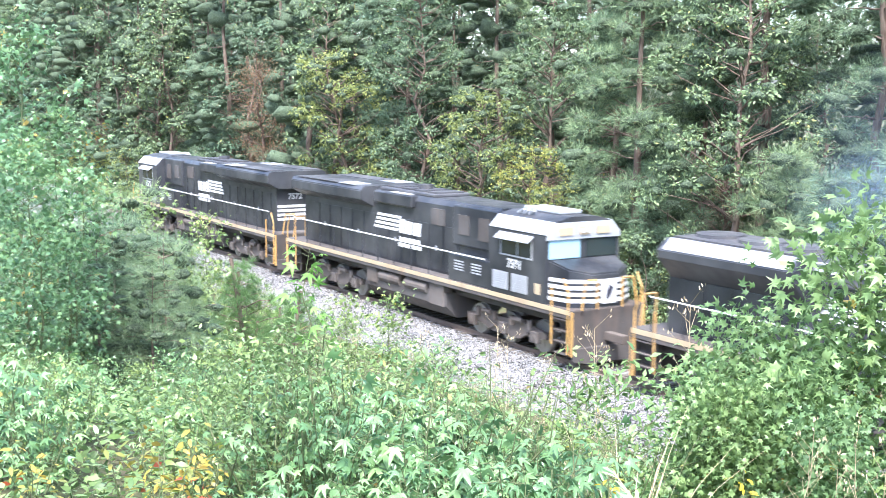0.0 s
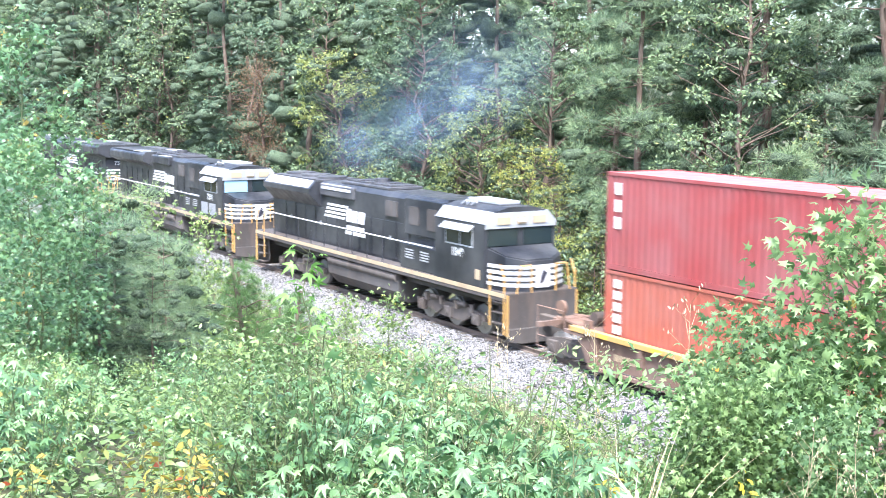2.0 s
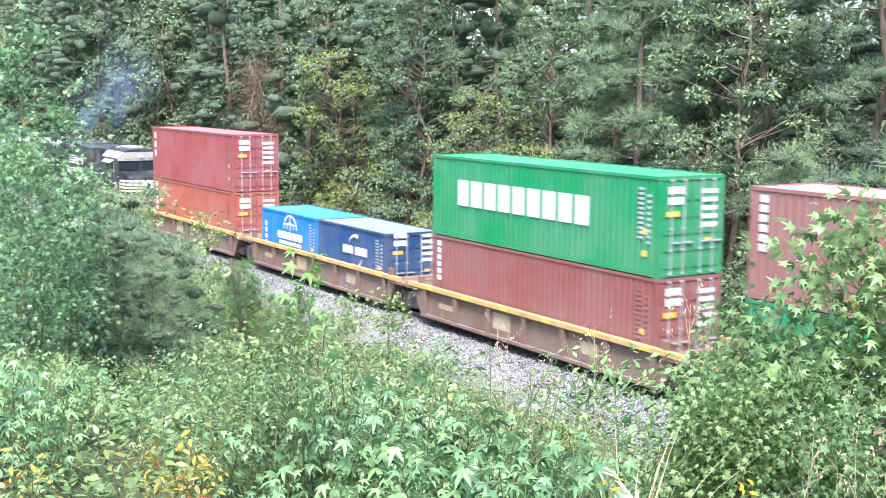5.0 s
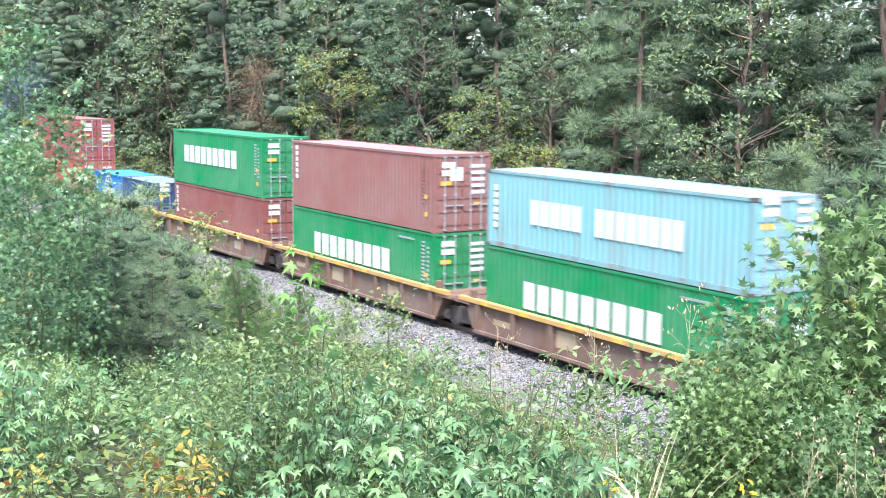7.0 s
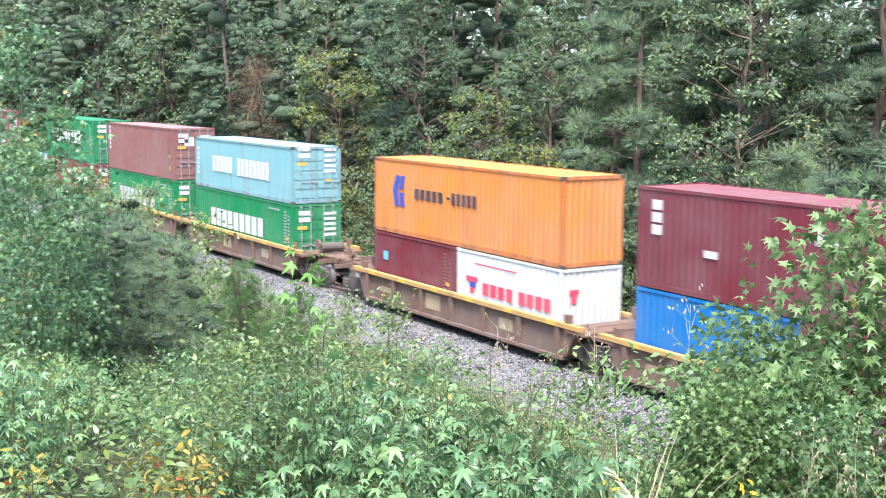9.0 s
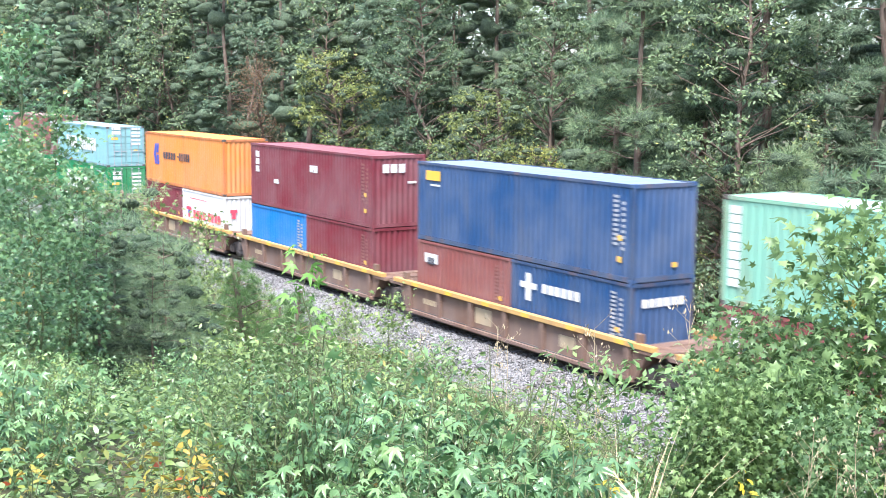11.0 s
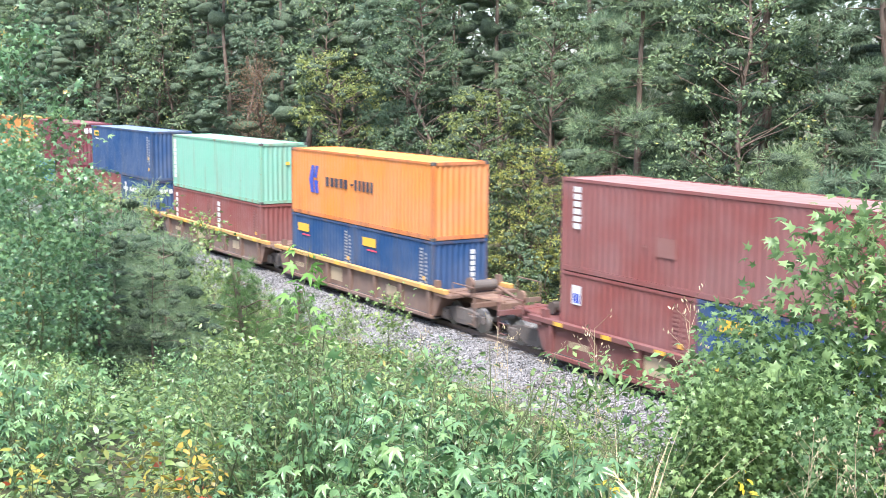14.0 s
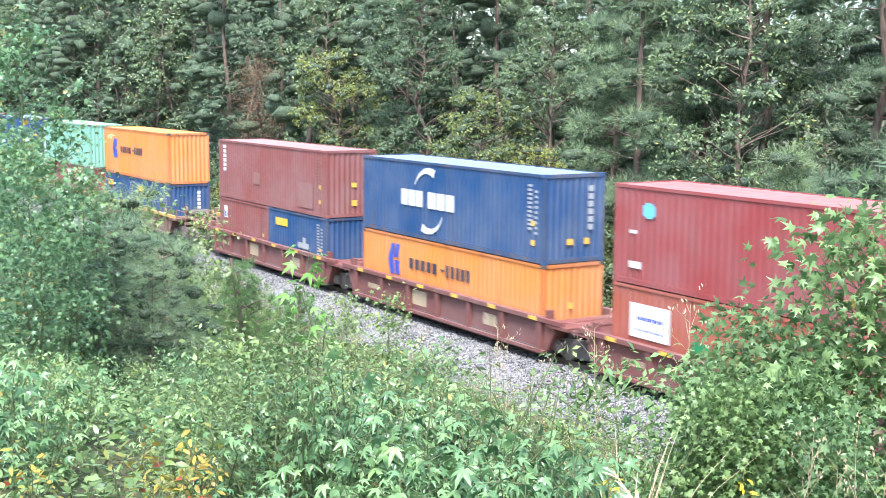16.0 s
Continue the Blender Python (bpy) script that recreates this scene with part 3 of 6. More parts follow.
WHITE_COL = [("white", column_of_bars(6, -5.75, -5.5, 1.2, 2.7))]
DOOR_PRINT = [("white", column_of_bars(5, 0.35, 0.95, 1.3, 2.5, 0.45) + column_of_bars(2, -0.9, -0.35, 2.0, 2.6, 0.3)), ("yellow", [(-0.95, -0.5, 1.75, 1.9), (0.5, 0.75, 1.0, 1.1)])]
GREEN_WORD = [("white", row_of_bars(9, -3.9, 2.9, 1.05, 1.95, 0.2)), ("silver", row_of_bars(9, 3.5, 4.7, 2.5, 2.58))]
GLOBE = [("white", row_of_bars(5, -1.2, 1.5, 1.35, 1.7, 0.16) + row_of_bars(8, -1.0, 1.4, 1.1, 1.27) + [arc(0.15, 1.74, 0.72, 8, 172, 0.09, 0.09), arc(0.15, 1.74, 0.4, 12, 168, 0.06, 0.06), (0.1, 0.2, 1.76, 2.4), (-0.5, 0.8, 2.02, 2.1)])]


def emblem(dx=0.0, z=1.5, k=1.0):
    u = -4.15 + dx
    return [("royal", [((u - 0.48, z + 0.02), (u - 0.22, z + 0.62 * k), (u + 0.06, z + 0.62 * k), (u - 0.1, z + 0.02), (u + 0.0, z - 0.56 * k), (u - 0.3, z - 0.56 * k)),
                       ((u + 0.0, z + 0.1), (u + 0.14, z + 0.62 * k), (u + 0.44, z + 0.62 * k), (u + 0.28, z + 0.1)),
                       ((u + 0.0, z - 0.02), (u + 0.42, z - 0.02), (u + 0.36, z - 0.2 * k), (u + 0.44, z - 0.56 * k), (u + 0.12, z - 0.56 * k))]),
            ("ink", row_of_bars(5, -3.0 + dx, -0.9 + dx, z - 0.18, z + 0.2, 0.3) + [(-0.75 + dx, -0.5 + dx, z - 0.02, z + 0.06)] + row_of_bars(5, -0.4 + dx, 1.3 + dx, z - 0.18, z + 0.24, 0.35))]


def swoosh(k=1.0, x=0.0, z=1.45):
    return [("white", row_of_bars(3, x - 1.45 * k, x - 0.15 * k, z - 0.2 * k, z + 0.28 * k, 0.12) + row_of_bars(3, x + 0.1 * k, x + 1.6 * k, z - 0.2 * k, z + 0.28 * k, 0.12) + [arc(x + 0.1 * k, z + 0.04, 0.86 * k, 152, 66, 0.03, 0.24 * k), arc(x + 0.15 * k, z - 0.02, 0.86 * k, -26, -116, 0.03, 0.24 * k)])]


A, B, C0, C, D, E, F, F2, G, H, I, J, K = (u + 6.1 for u in (-0.85, 14.78, 30.4, 46.0, 61.64, 81.55, 97.28, 113.0, 128.75, 144.45, 164.36, 179.9, 195.55))
YELLOW_SILL = "articulated well car of rusty brown steel with a worn yellow sill"
RED_SILL = "articulated well car of dusty red-brown steel with yellow reflectors"
well_car(A, "rust", "coupler", "joint", YELLOW_SILL)
well_car(B, "rust", "shared", "joint", YELLOW_SILL)
well_car(C0, "rust", "shared", "joint", YELLOW_SILL)
well_car(C, "rust", "shared", "joint", YELLOW_SILL)
well_car(D, "rust", "shared", "coupler", YELLOW_SILL)
well_car(E, "rust", "coupler", "joint", YELLOW_SILL)
well_car(F, "rust", "shared", "joint", YELLOW_SILL)
well_car(F2, "rust", "shared", "joint", YELLOW_SILL)
well_car(G, "rust", "shared", "joint", YELLOW_SILL)
well_car(H, "rust", "shared", "coupler", YELLOW_SILL)
well_car(I, "maroon", "coupler", "joint", RED_SILL)
well_car(J, "maroon", "shared", "joint", RED_SILL)
well_car(K, "maroon", "shared", "joint", RED_SILL)

Z1 = WELL_FLOOR
load(A, [(big("coral", HC, "orange-red forty-foot container with corrugated sides in a well car", True, [("white", column_of_bars(6, -5.7, -5.35, 0.6, 2.65))], DOOR_PRINT), Z1, 0),
         (big("red", HC, "dusty red forty-foot container with barred doors, stacked on another", True, [("white", column_of_bars(3, -5.75, -5.45, 1.1, 2.6, 0.3))], DOOR_PRINT), Z1 + HC, 0)])
load(B, [(small("blue", "bright blue twenty-foot container with a white globe emblem", GLOBE + [("white", column_of_bars(5, -2.6, -2.4, 0.5, 2.0))]), Z1 - 0.08, -3.05),
         (small("navy", "dark blue twenty-foot container with white lettering, doors closed", swoosh(0.7, 0.3, 1.6), DOOR_PRINT, True), Z1 - 0.08, 3.05)])
load(C0, [(big("brown", HC, "red-brown forty-foot container with barred doors in a well car", True, WHITE_COL, DOOR_PRINT), Z1, 0),
          (big("green", HC, "green forty-foot container with large white lettering, stacked on top", True, [("white", row_of_bars(9, -4.4, 3.1, 1.2, 2.1, 0.2))], DOOR_PRINT), Z1 + HC, 0)])
load(C, [(big("green", HC, "green forty-foot container with large white lettering in a well car", True, GREEN_WORD, DOOR_PRINT), Z1, 0),
         (big("mauve", HC, "faded brown forty-foot container with barred doors, stacked on top", True, WHITE_COL, DOOR_PRINT + [("white", [(-0.55, 0.0, 1.9, 2.4)])]), Z1 + HC, 0)])
load(D, [(big("green", HC, "green forty-foot container with white lettering under a pale blue one", True, GREEN_WORD, DOOR_PRINT), Z1, 0),
         (big("aqua", STD, "pale blue forty-foot container with rusty frame and white lettering", True, [("white", row_of_bars(5, -3.6, -0.9, 0.95, 1.75, 0.15) + row_of_bars(8, -0.3, 3.6, 0.9, 1.75, 0.16) + column_of_bars(6, -5.7, -5.45, 0.6, 2.1))], DOOR_PRINT), Z1 + HC, 0)])
load(E, [(small("wine", "dark red twenty-foot container with a pale blue sign", [("sky_mark", [(-2.3, -1.95, 1.5, 1.85)])]), Z1, -3.05),
         (small("pale", "white twenty-foot container with red lettering", [("pink", row_of_bars(4, -1.4, 0.5, 1.12, 1.55) + row_of_bars(4, 0.75, 2.6, 1.12, 1.55)), ("royal", [(-2.2, -1.85, 1.3, 1.5)]), ("pink", [(-2.45, -1.7, 1.5, 1.68), (-2.2, -1.95, 1.1, 1.3), (-1.9, 0.6, 2.14, 2.18)])], [("pink", [(-0.9, -0.5, 1.75, 1.9), (-0.8, -0.6, 1.45, 1.75)])]), Z1, 3.05),
         (big("orange", HC, "orange forty-foot container with a blue emblem, stacked on top", False, emblem(0, 1.65)), Z1 + STD, 0)])
load(F, [(small("blue", "bright blue twenty-foot container in a well car"), Z1, -3.05),
         (small("wine", "dark red twenty-foot container beside a blue one"), Z1, 3.05),
         (big("wine", HC, "dark red forty-foot container with white lettering, stacked on top", False, [("white", column_of_bars(3, -5.5, -5.1, 1.5, 2.55, 0.2) + [(-3.4, -2.9, 1.15, 1.35)] + row_of_bars(4, 0.4, 1.2, 1.9, 2.2))], [("white", row_of_bars(3, -0.75, 0.35, 2.2, 2.55) + [(0.4, 0.8, 1.75, 1.85)])]), Z1 + STD, 0)])
load(F2, [(small("brown", "red-brown twenty-foot container with a small sign", [("white", [(-2.5, -1.6, 1.8, 2.15)]), ("ink", [(-2.3, -1.8, 1.75, 2.0)])]), Z1, -3.05),
          (small("navy", "dark blue twenty-foot container with a white star emblem", [("white", [(-2.5, -1.6, 1.75, 1.95), (-2.2, -1.9, 1.35, 2.25)] + row_of_bars(6, -1.3, 0.7, 1.7, 2.0))], [("white", row_of_bars(6, -0.8, 0.9, 1.85, 2.1))]), Z1, 3.05),
          (big("navy", HC, "dark blue forty-foot container with a small yellow sign, stacked on top", False, [("yellow", [(-5.5, -4.5, 2.25, 2.6)]), ("white", [(-5.2, -4.5, 2.05, 2.12)])], [("yellow", [(0.3, 0.5, 0.4, 0.55)])]), Z1 + STD, 0)])
load(G, [(small("brown", "red-brown twenty-foot container with white lettering", [("white", column_of_bars(6, -2.6, -2.3, 0.6, 2.3))]), Z1, -3.05),
         (small("brown", "red-brown twenty-foot container with white lettering and plain end", [("white", column_of_bars(6, -2.5, -2.15, 0.6, 2.3))]), Z1, 3.05),
         (big("mint", HC, "mint green forty-foot container with rust stains, stacked on top", False, [("white", column_of_bars(9, -5.85, -5.45, 0.5, 2.65, 0.12))], [("yellow", [(0.1, 0.3, 1.85, 2.0)])]), Z1 + STD, 0)])
YELLOW_SIGN = [("yellow", [(-2.4, -1.3, 1.85, 2.2)]), ("pink", [(-2.0, -1.2, 1.68, 1.74)])]
load(H, [(small("navy", "dark blue twenty-foot container with a yellow sign", YELLOW_SIGN), Z1, -3.05),
         (small("navy", "dark blue twenty-foot container with a yellow sign, corrugated end", YELLOW_SIGN, [("white", column_of_bars(7, 0.45, 0.65, 0.7, 2.2))]), Z1, 3.05),
         (big("orange", HC, "orange forty-foot container with dents and a blue emblem", False, emblem(0.35, 1.6)), Z1 + STD, 0)])
load(I, [(small("brown", "red-brown twenty-foot container with a small white sign", [("white", [(-2.45, -2.0, 1.6, 2.2)]), ("royal", [(-2.4, -2.05, 1.65, 1.95)])]), Z1, -3.05),
         (small("navy", "faded blue twenty-foot container with a yellow sign", [("yellow", [(-2.2, -0.9, 1.85, 2.2)]), ("silver", [(0.2, 1.3, 1.05, 1.3), (0.7, 1.0, 1.3, 1.55)])]), Z1, 3.05),
         (big("brown", HC, "red-brown forty-foot container with patched side panels, stacked on top", False, [("white", column_of_bars(6, -5.5, -5.15, 1.3, 2.65)), ("mauve", [(-1.7, -0.9, 0.95, 1.5), (3.3, 4.8, 0.3, 1.4), (-2.3, -2.05, 1.15, 1.2)])], [("yellow", [(0.0, 0.25, 1.3, 1.5), (0.0, 0.25, 0.5, 0.75)]), ("mauve", column_of_bars(8, 0.55, 0.72, 1.3, 2.55))]), Z1 + STD, 0)])
load(J, [(big("orange", STD, "orange forty-foot container with a blue emblem under a blue one", False, emblem(0.6, 1.6), [("yellow", [(-0.2, 0.0, 1.1, 1.3)])]), Z1, 0),
         (big("navy", HC, "dark blue forty-foot container with white lettering and arcs", False, swoosh(1.25, -1.2, 1.45), [("yellow", [(-0.3, -0.05, 0.6, 0.8), (0.4, 0.6, 0.6, 0.8)]), ("silver", column_of_bars(6, 0.55, 0.75, 1.0, 2.5))]), Z1 + STD, 0)])
load(K, [(big("coral", STD, "orange-red forty-foot container with a white placard", False, [("white", [(-5.3, -3.6, 1.1, 2.1)]), ("royal", [(-5.0, -3.9, 1.62, 1.72), (-5.1, -3.8, 1.3, 1.36)]), ("green", [(-2.7, -2.0, 1.05, 1.4)]), ("white", [(-1.6, -1.1, 0.6, 0.8)])]), Z1, 0),
         (big("red", HC, "dusty red forty-foot container with a round blue sign, stacked on top", False, [("sky_mark", [(-4.85, -4.35, 2.05, 2.35), (-4.75, -4.45, 1.98, 2.42)]), ("white", [(-5.4, -5.1, 1.5, 1.6), (-5.4, -4.9, 0.5, 0.7)])]), Z1 + STD, 0)])


def text_mesh(s, size):
    cu = bpy.data.curves.new("number", "FONT")
    cu.body, cu.size, cu.align_x, cu.extrude, cu.offset = s, size, "CENTER", 0.004, 0.012
    ob = new("number_source", cu)
    me = bpy.data.meshes.new_from_object(ob.evaluated_get(bpy.context.evaluated_depsgraph_get()))
    bpy.data.objects.remove(ob)
    bpy.data.curves.remove(cu)
    return me


def put_text(s, size, parent, at, material=None):
    me = text_mesh(s, size)
    me.materials.clear()
    me.materials.append(material or M["white"])
    o = new("number", me)
    o.parent, o.matrix_basis = parent, at
    return o


def locomotive(number, x, turn, label, flared):
    """A six-axle diesel, its nose towards +x, its middle at x = 0."""
    ob = thing("locomotive", label, "locomotive", "locomotives of the train")
    bk = M["black"]
    hl = 10.45
    c = 1.05
    deck = 1.78
    bm = box(-hl, hl, -1.48, 1.48, 1.5, deck, bevel=0.02)
    box(-hl + 0.4, hl - 0.4, -0.9, 0.9, 1.15, 1.5, bm)
    part("underframe", bm, M["grime"], ob)
    for s in (-1, 1):
        part("sill_stripe", box(-hl + 0.05, hl - 0.05, min(s * 1.483, s * 1.492), max(s * 1.483, s * 1.492), 1.64, 1.79), M["cream"], ob, "cream painted sill edge")
    part("walkway", box(-hl + 0.02, hl - 0.02, -1.475, 1.475, deck + 0.001, deck + 0.02), M["grime"], ob, "dusty dark walkway")
    # hood
    bm = prism([(-0.95, deck), (-0.95, 4.3), (-0.8, 4.5), (0.8, 4.5), (0.95, 4.3), (0.95, deck)], -9.5, 4.7 + c, "x")
    hood = part("hood", bm, bk, ob)
    for s in (-1, 1):
        for k in range(12):
            xx = -8.9 + k * 1.02
            part("hood_door", box(xx, xx + 0.86, s * 0.965 - 0.015, s * 0.965 + 0.015, deck + 0.12, 3.35 if flared else 3.55, bevel=0.008), bk, hood)
            if k % 3 == 1:
                part("door_latch", box(xx + 0.36, xx + 0.46, s * 0.985 - 0.015, s * 0.985 + 0.015, 2.6, 2.78), M["silver"], hood)
    bm = box(-2.9, 1.2, -0.8, 0.8, 4.5, 4.62, bevel=0.03)
    for k in range(4):
        box(-2.6 + k * 1.0, -1.9 + k * 1.0, -0.6, 0.6, 4.62, 4.68, bm)
    rod((-0.7, 0, 4.6), (-0.7, 0, 4.84), 0.3, bm, 12)
    part("roof_gear", bm, M["roof_black"], hood)
    # radiator at the rear
    if flared:
        bm = prism([(-0.95, 3.35), (-1.5, 3.95), (-1.5, 4.15), (-1.2, 4.48), (1.2, 4.48), (1.5, 4.15), (1.5, 3.95), (0.95, 3.35)], -9.4, -4.5, "x")
        r = part("radiator", bm, bk, ob)
        part("radiator_screen", prism([(-1.19, 4.487), (-1.47, 4.18), (-1.485, 4.195), (-1.2, 4.505)], -9.2, -4.7, "x"), M["silver"], r, "pale sloping screen")
        bm = bmesh.new()
        for k in range(3):
            rod((-8.5 + k * 1.6, 0, 4.48), (-8.5 + k * 1.6, 0, 4.62), 0.68, bm, 20)
        box(-9.3, -4.6, -1.0, 1.0, 4.47, 4.53, bm)
        part("fan_housing", bm, M["roof_black"], r)
        part("air_intake", box(-4.4, -1.3, -1.06, 1.06, 3.9, 4.42, bevel=0.06), M["roof_black"], ob)
        part("intake_cap", prism([(-1.02, 4.43), (-1.07, 4.2), (-1.085, 4.2), (-1.035, 4.45)], -4.2, -1.5, "x"), M["silver"], ob)
    else:
        bm = prism([(-0.95, 3.78), (-1.5, 4.08), (-1.5, 4.46), (-1.34, 4.62), (1.34, 4.62), (1.5, 4.46), (1.5, 4.08), (0.95, 3.78)], -9.8, -3.2, "x")
        bmesh.ops.bevel(bm, geom=bm.edges[:], offset=0.03, segments=2, affect="EDGES")
        r = part("radiator", bm, bk, ob)
        bm = bmesh.new()
        for s in (-1, 1):
            box(-9.4, -5.6, min(s * 0.5, s * 1.4), max(s * 0.5, s * 1.4), 4.62, 4.65, bm)
        part("radiator_screen", bm, M["roof_black"], r)
        bm = bmesh.new()
        for s in (-1, 1):
            box(-5.4, -4.0, min(s * 0.6, s * 1.4), max(s * 0.6, s * 1.4), 4.622, 4.65, bm)
        part("radiator_hatch", bm, M["silver"], r, "pale grey hatch")
        part("air_intake", box(-2.9, 0.1, -1.12, 1.12, 4.02, 4.5, bevel=0.06), bk, ob)
        part("intake_cap", box(-1.6, -0.2, -1.1, 1.1, 4.5, 4.53), M["silver"], ob)
    # electrical cabinets behind the cab
    part("brake_cabinet", box(1.9 + c, 4.75 + c, -1.06, 1.06, 3.0, 4.42, bevel=0.05), bk, ob)
    for s in (-1, 1):
        bm = box(2.2 + c, 4.9 + c, min(s * 0.95, s * 1.42), max(s * 0.95, s * 1.42), deck + 0.02, 2.72, bevel=0.03)
        cb = part("side_cabinet", bm, bk, ob)
        bm = bmesh.new()
        for q in (2.6 + c, 3.7 + c):
            for k in range(4):
                box(q, q + 0.6, min(s * 1.42, s * 1.428), max(s * 1.42, s * 1.428), 2.2 + k * 0.1, 2.25 + k * 0.1, bm)
        part("louvre", bm, M["silver"], cb)
        part("vent_grille", box(0.3 + c, 1.2 + c, min(s * 0.955, s * 1.0), max(s * 0.955, s * 1.0), 3.55, 4.15), M["grime"], hood)
        part("vent_grille", box(2.3 + c, 3.0 + c, min(s * 1.065, s * 1.08), max(s * 1.065, s * 1.08), 3.4, 4.1), M["grime"], hood)
        part("vent_grille", box(3.6 + c, 4.3 + c, min(s * 1.065, s * 1.08), max(s * 1.065, s * 1.08), 3.3, 4.1), M["grime"], hood)
    # cab
    bm = prism([(-1.48, deck + 0.02), (-1.48, 3.98), (-1.12, 4.36), (-0.5, 4.52), (0.5, 4.52), (1.12, 4.36), (1.48, 3.98), (1.48, deck + 0.02)], 4.85 + c, 8.05 + c, "x")
    cab = part("cab", bm, bk, ob)
    for s in (-1, 1):
        bm = prism([(s * 1.5, 3.99), (s * 1.13, 4.38), (s * 1.1, 4.36), (s * 1.47, 3.96)], 4.9 + c, 8.1 + c, "x")
        # the black roof's sky reflection, put in as a pale strip
        part("roof_edge", bm, M["silver"], cab, "sloping cab roof edge, coloured pale for reflected sky")
    bm = prism([(-1.47, 4.0), (-1.1, 4.35), (1.1, 4.35), (1.47, 4.0), (1.47, 3.82), (-1.47, 3.82)], 8.0 + c, 8.12 + c, "x")
    part("number_board_panel", bm, M["silver"], cab, "pale panel over the windshield")
    bm = bmesh.new()
    for y in (-0.75, 0.15 - 0.0, 0.75):
        box(8.12 + c, 8.15 + c, y - 0.28 if y != 0.15 else -0.2, y + 0.28 if y != 0.15 else 0.2, 3.95, 4.2, bm)
    part("number_board", bm, M["cream"], cab)
    bm = bmesh.new()
    for y in (-0.09, 0.09):
        rod((8.14 + c, y, 4.08), (8.19 + c, y, 4.08), 0.075, bm, 12)
    part("headlight", bm, M["pale"], cab, "twin clear headlights")
    for s in (-1, 1):
        bm = box(8.04 + c, 8.075 + c, min(s * 0.12, s * 1.36), max(s * 0.12, s * 1.36), 3.2, 3.8, bevel=0.02)
        part("windshield", bm, M["blue_glass"] if (s < 0 and not flared) else M["glass"], cab)
        bm = box(5.6 + c, 7.3 + c, min(s * 1.47, s * 1.49), max(s * 1.47, s * 1.49), 3.15, 3.8, bevel=0.006)
        part("side_window", bm, M["glass"], cab)
        bm = box(5.55 + c, 7.35 + c, min(s * 1.485, s * 1.5), max(s * 1.485, s * 1.5), 3.1, 3.15)
        box(5.55 + c, 5.6 + c, min(s * 1.485, s * 1.5), max(s * 1.485, s * 1.5), 3.15, 3.8, bm)
        box(7.3 + c, 7.35 + c, min(s * 1.485, s * 1.5), max(s * 1.485, s * 1.5), 3.15, 3.8, bm)
        box(6.5 + c, 6.55 + c, min(s * 1.485, s * 1.5), max(s * 1.485, s * 1.5), 3.15, 3.8, bm)
        part("window_frame", bm, M["silver"], cab)
        bm = prism([(s * 1.485, 3.88), (s * 1.75, 3.68), (s * 1.74, 3.66), (s * 1.475, 3.85)], 5.5 + c, 7.4 + c, "x")
        # pale colour stands in for the sky reflected on the visor
        part("sunshade", bm, M["silver"], cab, "sunshade coloured pale for reflected sky")
        bm = bmesh.new()
        if not flared:
            for q in (5.1 + c, 6.2 + c):
                box(q, q + 0.9, min(s * 1.482, s * 1.49), max(s * 1.482, s * 1.49), 1.95, 2.55, bm)
                for k in range(8):
                    box(q + 0.05, q + 0.85, min(s * 1.49, s * 1.5), max(s * 1.49, s * 1.5), 1.98 + k * 0.07, 2.02 + k * 0.07, bm)
            part("lower_grille", bm, M["silver"], cab)
        at = pose(6.35 + c, s * 1.486, 2.72, 90, 0, 0 if s < 0 else 180)
        put_text(number, 0.42, cab, at)
        part("orange_panel", box(7.5 + c, 7.8 + c, min(s * 1.482, s * 1.49), max(s * 1.482, s * 1.49), 2.05, 2.4), M["cream"], cab)
    bm = box(5.4 + c, 7.4 + c, -0.45, 0.45, 4.52, 4.66, bevel=0.04)
    for k in range(3):
        rod((5.6 + c + k * 0.3, -0.8, 4.45), (5.9 + c + k * 0.3, -0.8, 4.6), 0.05, bm, 8)
    part("air_conditioner", bm, M["silver"], cab)
    # nose: wide, falling forward, its corners cut
    bm = bmesh.new()
    low, high = [(8.05 + c, -1.42), (10.0, -1.2), (10.4, -0.55), (10.4, 0.55), (10.0, 1.2), (8.05 + c, 1.42)], [3.2, 2.98, 2.85, 2.85, 2.98, 3.2]
    a = [bm.verts.new((p[0], p[1], deck + 0.02)) for p in low]
    b = [bm.verts.new((p[0] - (0.12 if i not in (0, 5) else 0), p[1] * 0.96, z)) for i, (p, z) in enumerate(zip(low, high))]
    bm.faces.new(a)
    bm.faces.new(b)
    for i in range(6):
        bm.faces.new((a[i], a[(i + 1) % 6], b[(i + 1) % 6], b[i]))
    bmesh.ops.recalc_face_normals(bm, faces=bm.faces[:])
    bmesh.ops.bevel(bm, geom=[e for e in bm.edges if all(v.co.z > 2.5 for v in e.verts)], offset=0.05, segments=2, affect="EDGES")
    nose = part("nose", bm, bk, ob)
    bm = bmesh.new()
    for k in range(4):
        z = 1.95 + k * 0.2
        f = 0.12 * (z - deck) / 1.1
        pts = [(x0 - (f if i else 0) + 0.012, y0 * (1 - 0.04 * (z - deck) / 1.1) * 1.012, 0) for i, (x0, y0) in enumerate(low[:6])]
        pts[5] = (low[5][0] + 0.012, pts[5][1], 0)
        for i in range(5):
            p, q = Vector((pts[i][0], pts[i][1], z)), Vector((pts[i + 1][0], pts[i + 1][1], z))
            if i == 0:
                p = p.lerp(q, 0.08)
            if i == 4:
                q = q.lerp(p, 0.08)
            up = Vector((-0.01, 0, 0.12))
            bm.faces.new([bm.verts.new(v) for v in (p, q, q + up, p + up)])
    part("nose_stripe", bm, M["white"], nose, "white nose stripes")
